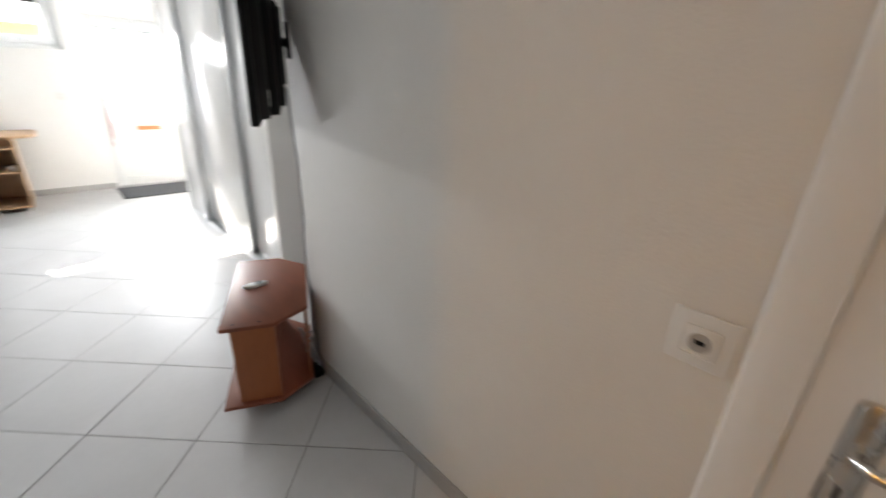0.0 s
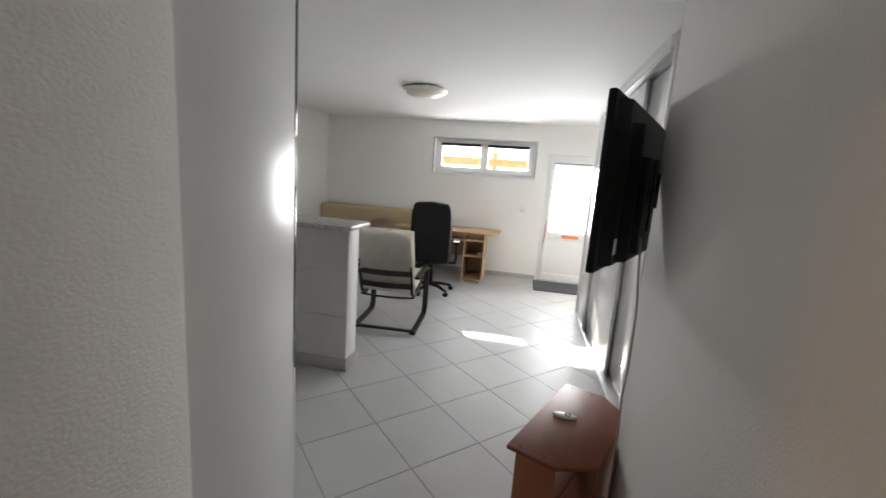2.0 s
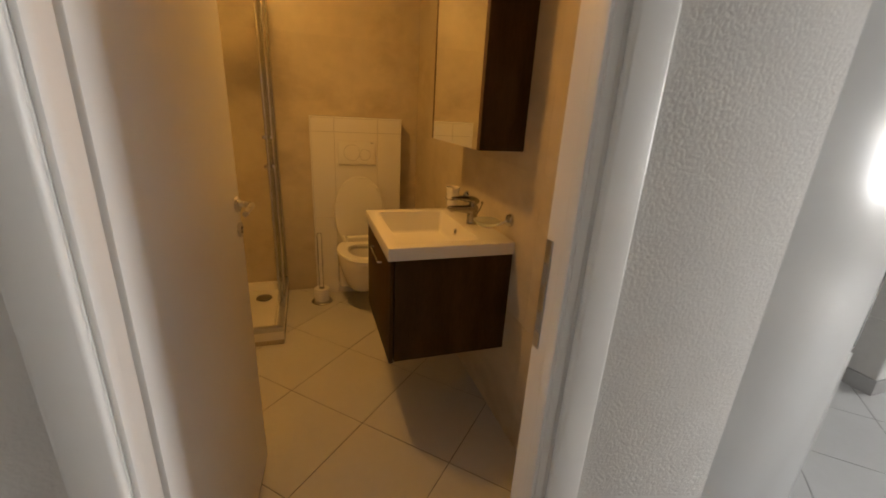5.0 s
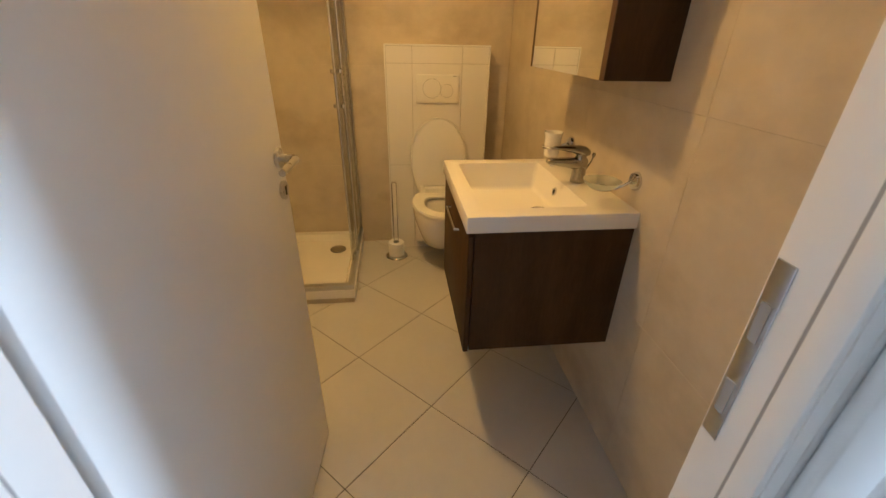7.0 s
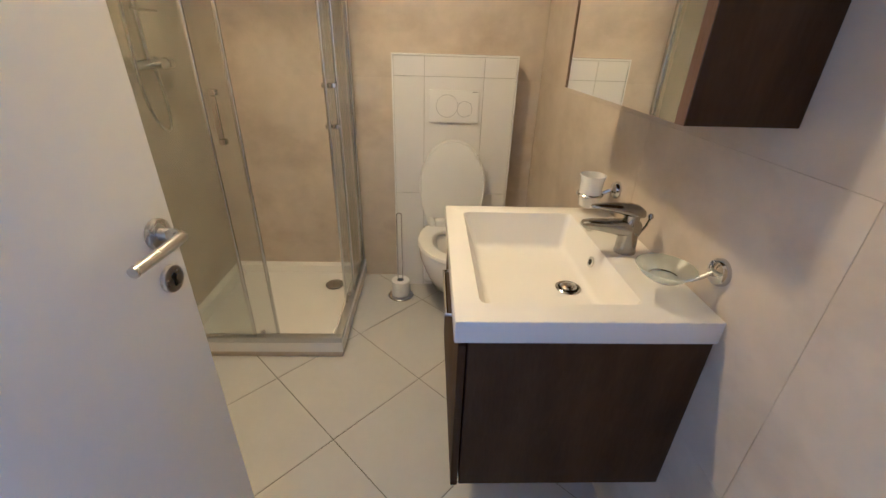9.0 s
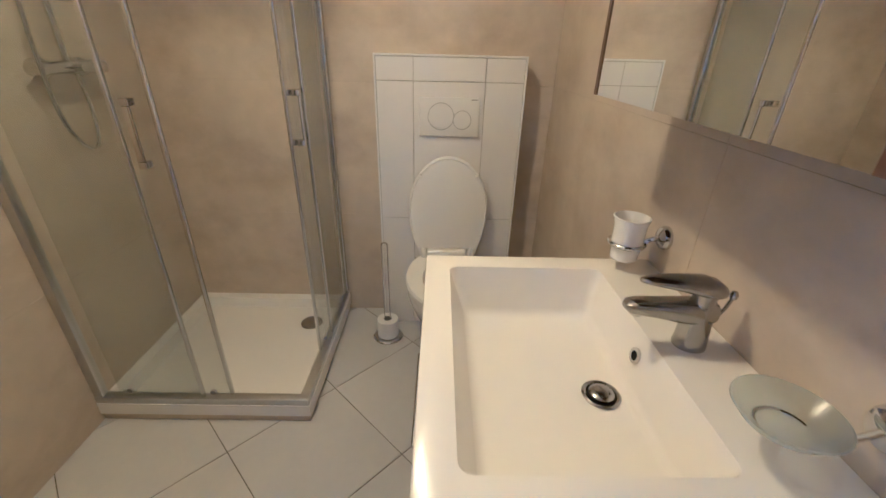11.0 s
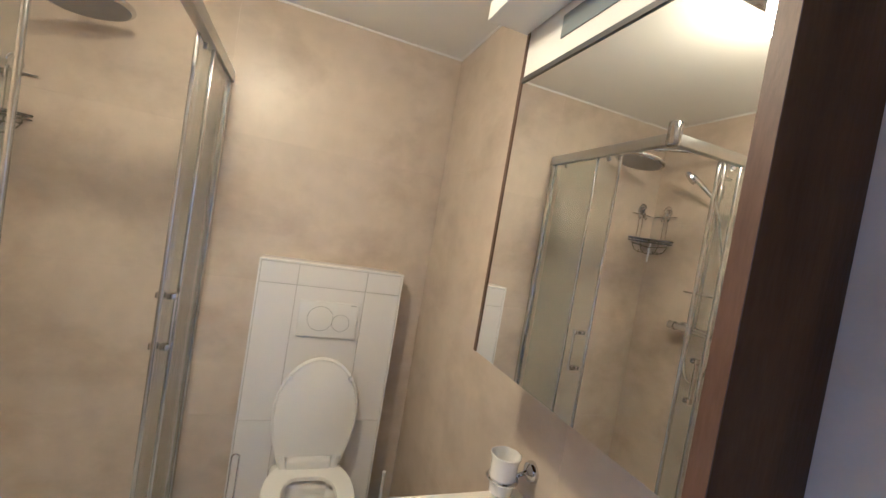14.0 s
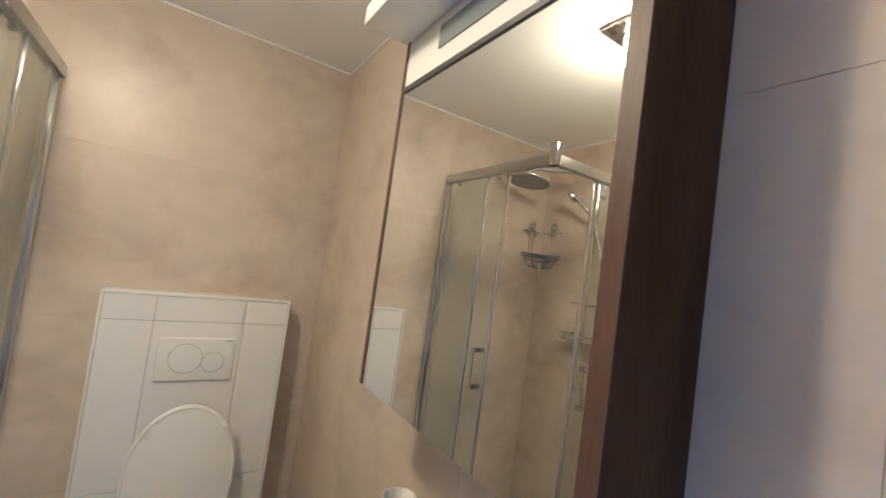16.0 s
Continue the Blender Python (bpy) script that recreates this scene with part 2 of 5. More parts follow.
# ---------- mesh helpers ----------
def box(bm, x0, x1, y0, y1, z0, z1, bev=0.0, seg=2):
    r = bmesh.ops.create_cube(bm, size=1, matrix=Matrix.Translation(((x0 + x1) / 2, (y0 + y1) / 2, (z0 + z1) / 2))
                              @ Matrix.Diagonal((abs(x1 - x0), abs(y1 - y0), abs(z1 - z0), 1)))
    if bev:
        es = {e for v in r["verts"] for e in v.link_edges}
        bmesh.ops.bevel(bm, geom=list(es), offset=bev, segments=seg, affect="EDGES", profile=0.5)
    return bm


def B(*a, **k):
    return box(bmesh.new(), *a, **k)


def prism(bm, poly, z0, z1, bev=0.0, m=None, seg=2):
    vs = [bm.verts.new((x, y, z0)) for x, y in poly]
    f = bm.faces.new(vs)
    e = bmesh.ops.extrude_face_region(bm, geom=[f])
    up = [v for v in e["geom"] if isinstance(v, bmesh.types.BMVert)]
    bmesh.ops.translate(bm, verts=up, vec=(0, 0, z1 - z0))
    allv = vs + up
    if bev:
        es = {ed for v in allv for ed in v.link_edges}
        r = bmesh.ops.bevel(bm, geom=list(es), offset=bev, segments=seg, affect="EDGES", profile=0.5)
        allv = list(set(r["verts"]) | {v for v in allv if v.is_valid})
    if m is not None:
        bmesh.ops.transform(bm, matrix=m, verts=[v for v in allv if v.is_valid])
    bmesh.ops.recalc_face_normals(bm, faces=bm.faces)
    return bm


def tube(bm, pts, r, seg=10, closed=False):
    pts = [Vector(p) for p in pts]
    n = len(pts)
    rings = []
    up = None
    for i, p in enumerate(pts):
        a = pts[i - 1] if (i or closed) else p
        b = pts[(i + 1) % n] if (i < n - 1 or closed) else p
        d = (b - a).normalized()
        if up is None:
            up = d.orthogonal().normalized()
        up = (up - d * up.dot(d)).normalized()
        side = d.cross(up)
        rr = r[i] if isinstance(r, (list, tuple)) else r
        rings.append([bm.verts.new(p + (up * math.cos(2 * math.pi * k / seg) + side * math.sin(2 * math.pi * k / seg)) * rr) for k in range(seg)])
    for i in range(n if closed else n - 1):
        a, b = rings[i], rings[(i + 1) % n]
        for k in range(seg):
            bm.faces.new((a[k], a[(k + 1) % seg], b[(k + 1) % seg], b[k]))
    if not closed:
        bm.faces.new(rings[0][::-1])
        bm.faces.new(rings[-1])
    bmesh.ops.recalc_face_normals(bm, faces=bm.faces)
    return bm


def lathe(bm, prof, m=None, seg=28):
    """Revolve (radius, height) pairs about z, then place by m."""
    rings = []
    for r, z in prof:
        rings.append([bm.verts.new((r * math.cos(2 * math.pi * k / seg), r * math.sin(2 * math.pi * k / seg), z)) for k in range(seg)] if r > 1e-5 else [bm.verts.new((0, 0, z))])
    for a, b in zip(rings, rings[1:]):
        for k in range(seg):
            q = (k + 1) % seg
            if len(a) == 1 and len(b) == 1:
                continue
            if len(a) == 1:
                bm.faces.new((a[0], b[q], b[k]))
            elif len(b) == 1:
                bm.faces.new((a[k], a[q], b[0]))
            else:
                bm.faces.new((a[k], a[q], b[q], b[k]))
    vs = [v for r in rings for v in r]
    if m is not None:
        bmesh.ops.transform(bm, matrix=m, verts=vs)
    bmesh.ops.recalc_face_normals(bm, faces=bm.faces)
    return bm


def disc(bm, c, axis, r, h, seg=24, bev=0.15):
    """A short rounded cylinder from c along axis."""
    m = Matrix.Translation(c) @ Vector(axis).to_track_quat("Z", "Y").to_matrix().to_4x4()
    e = min(r, h) * bev
    return lathe(bm, [(0, 0), (r - e, 0), (r, e), (r, h - e), (r - e, h), (0, h)], m, seg)


def arc(c, r, a0, a1, n, plane="xz"):
    out = []
    for i in range(n + 1):
        a = radians(a0 + (a1 - a0) * i / n)
        u, v = r * math.cos(a), r * math.sin(a)
        out.append({"xz": (c[0] + u, c[1], c[2] + v), "yz": (c[0], c[1] + u, c[2] + v), "xy": (c[0] + u, c[1] + v, c[2])}[plane])
    return out


WORLD_OF = {}


def thing(name, m, label, category, group="", kind=""):
    """An empty at a thing's base; local=True parts are modelled round it."""
    o = new(name)
    o.empty_display_size = 0.05
    o.matrix_world = m
    WORLD_OF[o] = m.copy()
    return tagged(o, label, category, group, kind)


def mesh_of(bm, name, material, smooth=True):
    me = bpy.data.meshes.new(name)
    bm.to_mesh(me)
    bm.free()
    me.materials.append(material)
    if smooth:
        me.shade_smooth()
        me.set_sharp_from_angle(angle=radians(35))
    return me


def part(name, bm, material, parent, label="", local=False):
    """One mesh under a thing or a part; its numbers are the place's own unless local."""
    o = new(name, mesh_of(bm, name, material))
    o.parent = parent
    if local:
        WORLD_OF[o] = WORLD_OF[parent]
    else:
        o.matrix_parent_inverse = WORLD_OF[parent].inverted()
        WORLD_OF[o] = Matrix.Identity(4)
    if label:
        o["label"] = label
    return o


def struct(name, bm, material, label="", category=""):
    o = new(name, mesh_of(bm, name, material))
    WORLD_OF[o] = Matrix.Identity(4)
    return tagged(o, label, category, kind="structure")


def solid(name, bm, material, label, category, group=""):
    o = new(name, mesh_of(bm, name, material))
    WORLD_OF[o] = Matrix.Identity(4)
    return tagged(o, label, category, group)


# ---------- the shell ----------
H = 2.45
XW, XE, YN = -4.02, 0.85, 6.84      # living room: west, east, north faces
BX, BN, BS, BE = -3.91, 0.75, -1.075, -1.450   # bathroom: west, north, south, east faces
HX, TX = -1.355, -0.10              # hall: west and east faces
TV_END, HALL_END, HS = 1.90, 0.98, -1.60
WIN = (-2.13, -0.505, 1.62, 2.17)
DR3 = (-0.31, 0.60, 2.01)
DR1 = (-0.37, 0.42, 2.03)           # bathroom door opening
DR2 = (-0.72, 0.14, 2.03)           # hall side door opening

bm = B(XW - 0.3, WIN[0], YN, YN + 0.3, 0, H)
box(bm, WIN[0], WIN[1], YN, YN + 0.3, 0, WIN[2])
box(bm, WIN[0], WIN[1], YN, YN + 0.3, WIN[3], H)
box(bm, WIN[1], DR3[0], YN, YN + 0.3, 0, H)
box(bm, DR3[0], DR3[1], YN, YN + 0.3, DR3[2], H)
box(bm, DR3[1], XE + 0.3, YN, YN + 0.3, 0, H)
struct("wall_north", bm, M_WALL, "white painted wall with a high window and an entrance door", "wall")
struct("wall_west", B(XW - 0.3, XW, HALL_END, YN, 0, H), M_WALL, "white painted living room wall", "wall")
struct("wall_east", B(XE, XE + 0.3, TV_END - 0.15, YN, 0, H), M_WALL, "white painted wall behind the wardrobe", "wall")
struct("wall_east_return", B(TX + 0.15, XE, TV_END - 0.15, TV_END, 0, H), M_WALL, "white painted wall return", "wall")
bm = B(TX, TX + 0.15, DR2[1], TV_END, 0, H, 0.004)
box(bm, TX, TX + 0.15, DR2[0], DR2[1], DR2[2], H)
box(bm, TX, TX + 0.15, HS, DR2[0], 0, H)
struct("wall_tv", bm, M_ORANGE_PEEL, "white hallway wall with a fine roller texture", "wall")
struct("wall_hall_south", B(HX - 0.083, TX + 0.15, HS - 0.15, HS, 0, H), M_ORANGE_PEEL, "white hallway end wall", "wall")
struct("wall_side_room", B(0.60, 0.75, HS, TV_END - 0.15, 0, H), M_WALL, "white wall of the room behind the hall door", "wall")
bm = B(HX - 0.083, HX, DR1[1], HALL_END, 0, H, 0.004)
box(bm, HX - 0.083, HX, DR1[0], DR1[1], DR1[2], H)
box(bm, HX - 0.083, HX, HS, DR1[0], 0, H)
wall_hall = struct("wall_hall", bm, M_STUCCO, "hallway wall of coarse white plaster", "wall")
wall_bn = struct("wall_bath_north", B(BX - 0.31, HX - 0.083, BN + 0.01, HALL_END, 0, H), M_WALL, "wall between bathroom and kitchen, tiled in beige", "wall")
wall_bw = struct("wall_bath_west", B(BX - 0.31, BX - 0.0015, BS - 0.31, BN + 0.01, 0, H), M_BGROUT, "bathroom back wall tiled in beige stone", "wall")
wall_bs = struct("wall_bath_south", B(BX - 0.0015, HX - 0.083, BS - 0.31, BS - 0.0015, 0, H), M_BGROUT, "bathroom shower wall tiled in beige stone", "wall")
bm = B(BE + 0.005, HX - 0.085, DR1[1] + 0.02, BN + 0.01, 0, H)
box(bm, BE + 0.005, HX - 0.085, BS - 0.01, DR1[0] - 0.02, 0, H)
box(bm, BE + 0.005, HX - 0.085, DR1[0] - 0.02, DR1[1] + 0.02, DR1[2] + 0.02, H)
wall_be = struct("wall_bath_east", bm, M_BGROUT, "bathroom door wall tiled in beige stone", "wall")
struct("backing_bath_north", B(BX - 0.0015, BE, BN + 0.0015, BN + 0.009, 0, H), M_BGROUT, "beige grout behind the wall tiles", "grout")
struct("ceiling", B(XW - 0.3, XE + 0.3, HS - 0.15, YN + 0.3, H, H + 0.2), M_CEIL, "smooth white painted ceiling", "ceiling")
floor = struct("floor", B(XW - 0.3, XE + 0.3, HS - 0.15, YN + 0.3, -0.2, -0.0025), M_GROUT, "pale grey tiles laid diagonally with dark joints", "floor")

# white sealant line under the bathroom ceiling
bm = B(BX, BE, BN - 0.006, BN, H - 0.007, H)
box(bm, BX, BE, BS, BS + 0.006, H - 0.007, H)
box(bm, BX, BX + 0.006, BS + 0.006, BN - 0.006, H - 0.007, H)
struct("trim_bath_ceiling", bm, M_PLASTIC, "white sealant line along the bathroom ceiling", "trim")

# skirtings
bm = B(TX - 0.011, TX, DR2[1] + 0.075, TV_END + 0.011, 0, 0.072, 0.003)
box(bm, TX, XE, TV_END, TV_END + 0.011, 0, 0.072, 0.003)
struct("baseboard", bm, M_SKIRT, "grey tile skirting of the hallway", "baseboard")
struct("baseboard_north", B(XW, DR3[0] - 0.01, YN - 0.011, YN, 0, 0.072, 0.003), M_SKIRT, "grey tile skirting under the window", "baseboard")
struct("baseboard_hall_west", B(HX, HX + 0.011, 0.52, HALL_END, 0, 0.072, 0.003), M_SKIRT, "grey tile skirting of the hallway", "baseboard")


# ---------- outdoors ----------
struct("ground", B(-60, 60, YN + 0.3, 90, -0.6, -0.12), M_GROUND, "pale gravel yard outside the window", "ground")
fence = thing("timber_fence", pose(-1, 9.4, -0.12), "orange stained timber fence beyond the window", "fence")
part("rail", B(-7, 6, 9.38, 9.43, 1.86, 2.03, 0.006), M_ORANGE, fence)
part("rail", B(-7, 6, 9.38, 9.43, 0.9, 1.06, 0.006), M_ORANGE, fence)
for x in (-5.6, -3.5, -1.35, 0.8, 3.0):
    part("post", B(x - 0.06, x + 0.06, 9.43, 9.55, -0.12, 2.16, 0.008), M_ORANGE, fence)


# unseen slab, added to cut the sun coming through the left sash
struct("sun_blocker", B(-2.95, -1.55, YN + 0.3, 7.95, H + 0.02, H + 0.16), M_RENDER, "unseen pale slab added above the window to trim the sun patch", "eave")


# ---------- window and doors ----------
def window(x0, x1, z0, z1):
    y0 = YN + 0.10
    w = thing("window_1", pose((x0 + x1) / 2, y0, z0), "high white plastic window with two sashes, blinds rolled up", "window", kind="structure")
    fr = B(x0, x1, y0, y0 + 0.07, z0, z0 + 0.045, 0.004)
    box(fr, x0, x1, y0, y0 + 0.07, z1 - 0.045, z1, 0.004)
    box(fr, x0, x0 + 0.05, y0, y0 + 0.07, z0 + 0.045, z1 - 0.045, 0.004)
    box(fr, x1 - 0.05, x1, y0, y0 + 0.07, z0 + 0.045, z1 - 0.045, 0.004)
    part("window_frame", fr, M_PVC, w)
    part("window_sill", B(x0 - 0.02, x1 + 0.02, YN - 0.022, y0, z0 - 0.018, z0 - 0.001, 0.004), M_PVC, w)
    tr = B(x0 - 0.022, x0 - 0.001, YN - 0.012, YN - 0.001, z0, z1 + 0.02, 0.003)
    box(tr, x1 + 0.001, x1 + 0.022, YN - 0.012, YN - 0.001, z0, z1 + 0.02, 0.003)
    box(tr, x0 - 0.001, x1 + 0.001, YN - 0.012, YN - 0.001, z1, z1 + 0.02, 0.003)
    part("trim", tr, M_ALU, w)
    mid = (x0 + x1) / 2
    for a, b in ((x0 + 0.045, mid + 0.002), (mid - 0.002, x1 - 0.045)):
        s = bmesh.new()
        g = 0.07
        box(s, a, b, y0 - 0.022, y0 + 0.04, z0 + 0.042, z0 + 0.042 + g, 0.006)
        box(s, a, b, y0 - 0.022, y0 + 0.04, z1 - 0.042 - g, z1 - 0.042, 0.006)
        box(s, a, a + g, y0 - 0.021, y0 + 0.039, z0 + 0.042 + g, z1 - 0.042 - g, 0.006)
        box(s, b - g, b, y0 - 0.021, y0 + 0.039, z0 + 0.042 + g, z1 - 0.042 - g, 0.006)
        sash = part("sash", s, M_PVC, w)
        p = part("pane", B(a + g, b - g, y0 + 0.005, y0 + 0.011, z0 + 0.042 + g, z1 - 0.042 - g), M_PANE, sash)
        p.visible_shadow = False
        part("blind", tube(bmesh.new(), [(a + 0.06, y0 - 0.045, z1 - 0.085), (b - 0.06, y0 - 0.045, z1 - 0.085)], 0.022, 12), M_BLACK, sash, "dark rolled-up blind")
        part("bead_chain", tube(bmesh.new(), [(b - 0.055, y0 - 0.05, z1 - 0.08), (b - 0.055, y0 - 0.055, z0 - 0.02)], 0.004, 6), M_PLASTIC, sash)


window(*WIN)


def entrance_door(x0, x1, h):
    y0 = YN + 0.06
    d = thing("door_3", pose((x0 + x1) / 2, y0, 0), "white plastic entrance door with a frosted upper pane, closed", "door", kind="structure")
    fr = B(x0, x0 + 0.06, y0, y0 + 0.08, 0, h, 0.004)
    box(fr, x1 - 0.06, x1, y0, y0 + 0.08, 0, h, 0.004)
    box(fr, x0 + 0.06, x1 - 0.06, y0, y0 + 0.08, h - 0.06, h, 0.004)
    part("door_frame", fr, M_PVC, d)
    a, b = x0 + 0.045, x1 - 0.045
    lf = bmesh.new()
    s = 0.075
    box(lf, a, a + s, y0 - 0.018, y0 + 0.045, 0.015, h - 0.045, 0.006)
    box(lf, b - s, b, y0 - 0.018, y0 + 0.045, 0.015, h - 0.045, 0.006)
    for z0, z1 in ((0.015, 0.12), (0.68, 0.80), (h - 0.045 - s, h - 0.045)):
        box(lf, a + s, b - s, y0 - 0.018, y0 + 0.045, z0, z1, 0.006)
    leaf = part("door_leaf", lf, M_PVC, d)
    part("lower_panel", B(a + s, b - s, y0, y0 + 0.03, 0.12, 0.68), M_PVC, leaf)
    p = part("pane", B(a + s, b - s, y0 + 0.008, y0 + 0.016, 0.80, h - 0.045 - s), M_FROST, leaf, "frosted glass pane")
    p.visible_shadow = False
    part("letter_slot", B(a + 0.30, a + 0.56, y0 - 0.026, y0 - 0.018, 0.715, 0.765, 0.003), M_STICKER, leaf, "orange sticker on the letter slot")
    hb = B(a + 0.025, a + 0.05, y0 - 0.028, y0 - 0.018, 0.93, 1.14, 0.004)
    tube(hb, [(a + 0.037, y0 - 0.02, 1.08), (a + 0.037, y0 - 0.06, 1.08), (a + 0.05, y0 - 0.068, 1.08), (a + 0.15, y0 - 0.068, 1.08)], 0.009, 10)
    part("door_handle", hb, M_PVC, leaf)
    st = bmesh.new()
    tube(st, [(a + 0.038, y0 - 0.03, 0.98), (a + 0.04, y0 - 0.035, 0.8), (a + 0.03, y0 - 0.032, 0.62)], 0.004, 6)
    tube(st, [(a + 0.038, y0 - 0.03, 0.98), (a + 0.025, y0 - 0.035, 0.78), (a + 0.018, y0 - 0.032, 0.52)], 0.004, 6)
    part("key_ribbon", st, M_RED, leaf, "red ribbon on the key")
    part("threshold", B(x0, x1, y0 - 0.05, y0 + 0.2, 0.0, 0.014, 0.003), M_ALU, d)


entrance_door(*DR3)
rug = thing("door_mat", pose(0.1, 6.45, 0), "dark grey rectangular door mat before the entrance", "mat")
part("mat_surface", B(-0.33, 0.50, 6.16, 6.77, 0.0, 0.012, 0.004), M_MAT, rug)
part("edging", prism(bmesh.new(), [(-0.345, 6.145), (0.515, 6.145), (0.515, 6.785), (-0.345, 6.785)], 0.0, 0.006, 0.002), M_BLACK, rug)


def casing(name, x_face, side, y0, y1, h, parent, wl=0.085, wr=0.085, d=0.018):
    """A door casing with rounded edges on a wall face at x; side +1 faces +x."""
    xa, xb = sorted((x_face, x_face + side * d))
    bm = B(xa, xb, y0 - wl, y0, 0, h + wr, 0.008, 3)
    box(bm, xa, xb, y1, y1 + wr, 0, h + wr, 0.008, 3)
    box(bm, xa, xb - 0.0005, y0 - 0.004, y1 + 0.004, h, h + wr, 0.008, 3)
    return part(name, bm, M_LACQUER, parent)


def lever(parent, m):
    """A bent lever on a round rose with a key rose below, modelled on +y of a door face."""
    bm = bmesh.new()
    disc(bm, (0, 0, 0), (0, 1, 0), 0.026, 0.010)
    tube(bm, [(0, 0.008, 0), (0, 0.038, 0), (-0.006, 0.047, 0), (-0.018, 0.050, 0), (-0.06, 0.050, -0.002), (-0.118, 0.050, -0.004)],
         [0.011, 0.010, 0.010, 0.0095, 0.009, 0.0085], 12)
    bmesh.ops.transform(bm, matrix=m, verts=bm.verts)
    bmesh.ops.recalc_face_normals(bm, faces=bm.faces)
    h = part("door_handle", bm, M_STEEL, parent, "satin steel lever handle", local=True)
    bm = bmesh.new()
    disc(bm, (0, 0, -0.085), (0, 1, 0), 0.025, 0.009)
    bmesh.ops.transform(bm, matrix=m, verts=bm.verts)
    bmesh.ops.recalc_face_normals(bm, faces=bm.faces)
    k = part("key_rose", bm, M_STEEL, parent, "round steel key rose", local=True)
    bm = bmesh.new()
    disc(bm, (0, 0.0085, -0.080), (0, 1, 0), 0.006, 0.002)
    box(bm, -0.003, 0.003, 0.0088, 0.0105, -0.098, -0.082)
    bmesh.ops.transform(bm, matrix=m, verts=bm.verts)
    bmesh.ops.recalc_face_normals(bm, faces=bm.faces)
    part("keyhole", bm, M_BLACK, k, local=True)
    return h


# bathroom door: frame, then a leaf standing open into the bathroom
d1 = thing("door_1", pose(HX, 0.02, 0), "white lacquered bathroom door, standing open", "door", kind="structure")
casing("door_casing", HX, 1, DR1[0] + 0.020, DR1[1] + 0.006, DR1[2] - 0.02, d1, 0.070, 0.085)
bm = B(BE - 0.003, HX, DR1[0], DR1[0] + 0.02, 0, DR1[2], 0.002)
box(bm, BE - 0.003, HX, DR1[1] - 0.02, DR1[1], 0, DR1[2], 0.002)
box(bm, BE - 0.003, HX, DR1[0] + 0.02, DR1[1] - 0.02, DR1[2] - 0.02, DR1[2], 0.002)
box(bm, HX - 0.032, HX - 0.001, DR1[0] + 0.02, DR1[0] + 0.030, 0, DR1[2] - 0.02, 0.003)
box(bm, HX - 0.032, HX - 0.001, DR1[1] - 0.030, DR1[1] - 0.02, 0, DR1[2] - 0.02, 0.003)
part("door_lining", bm, M_LACQUER, d1)
bm = B(HX - 0.039, HX - 0.033, DR1[0] + 0.02, DR1[0] + 0.024, 0, DR1[2] - 0.02, 0.001)
box(bm, HX - 0.039, HX - 0.033, DR1[1] - 0.024, DR1[1] - 0.02, 0, DR1[2] - 0.02, 0.001)
part("door_seal", bm, M_GREYPL, d1, "grey rubber seal")
bm = B(BE + 0.001, BE + 0.024, DR1[1] - 0.0222, DR1[1] - 0.02, 0.925, 1.175, 0.001)
sp = part("strike_plate", bm, M_ALU, d1, "steel strike plate")
bm = B(BE + 0.006, BE + 0.019, DR1[1] - 0.0232, DR1[1] - 0.0222, 1.075, 1.125)
box(bm, BE + 0.006, BE + 0.019, DR1[1] - 0.0232, DR1[1] - 0.0222, 0.965, 1.015)
part("latch_hole", bm, M_GREYPL, sp)
leaf_m = pose(-1.466, -0.345, 0.008, 0, 0, -4.5)
lf = new("door_leaf", mesh_of(B(-0.765, 0, -0.040, 0.0, 0, 2.0, 0.003), "door_leaf", M_LACQUER))
lf.parent, lf.matrix_parent_inverse, lf.matrix_basis = d1, WORLD_OF[d1].inverted(), leaf_m
WORLD_OF[lf] = leaf_m
lever(lf, pose(-0.720, 0.0, 1.083, 0, 0, 0) @ Matrix.Diagonal((-1, 1, 1, 1)))
lever(lf, pose(-0.720, -0.040, 1.083, 0, 0, 180))
for z in (0.25, 1.75):
    part("hinge", tube(bmesh.new(), [(0.002, 0.004, z), (0.002, 0.004, z + 0.09)], 0.008, 10), M_STEEL, lf, local=True)

# closed door on the other side of the hall
d2 = thing("door_2", pose(TX, -0.29, 0), "white lacquered hallway door, closed", "door", kind="structure")
casing("door_casing", TX, -1, DR2[0] + 0.015, DR2[1] - 0.015, DR2[2] - 0.015, d2, 0.085, 0.085)
bm = B(TX, TX + 0.15, DR2[0], DR2[0] + 0.015, 0, DR2[2], 0.002)
box(bm, TX, TX + 0.15, DR2[1] - 0.015, DR2[1], 0, DR2[2], 0.002)
part("door_lining", bm, M_LACQUER, d2)
lf2 = part("door_leaf", B(TX + 0.012, TX + 0.052, DR2[0] + 0.017, DR2[1] - 0.017, 0.006, DR2[2] - 0.003, 0.003), M_LACQUER, d2)
bm = B(TX + 0.002, TX + 0.012, 0.022, 0.066, 0.76, 0.985, 0.012)
part("handle_plate", bm, M_STEEL, lf2, "long satin steel handle plate")
bm = tube(bmesh.new(), [(TX + 0.006, 0.044, 0.905), (TX - 0.035, 0.044, 0.905), (TX - 0.046, 0.034, 0.905), (TX - 0.048, -0.08, 0.902)], 0.0095, 12)
part("door_handle", bm, M_STEEL, lf2, "satin steel lever handle")
part("keyhole", B(TX + 0.0, TX + 0.003, 0.041, 0.047, 0.80, 0.825), M_BLACK, lf2)

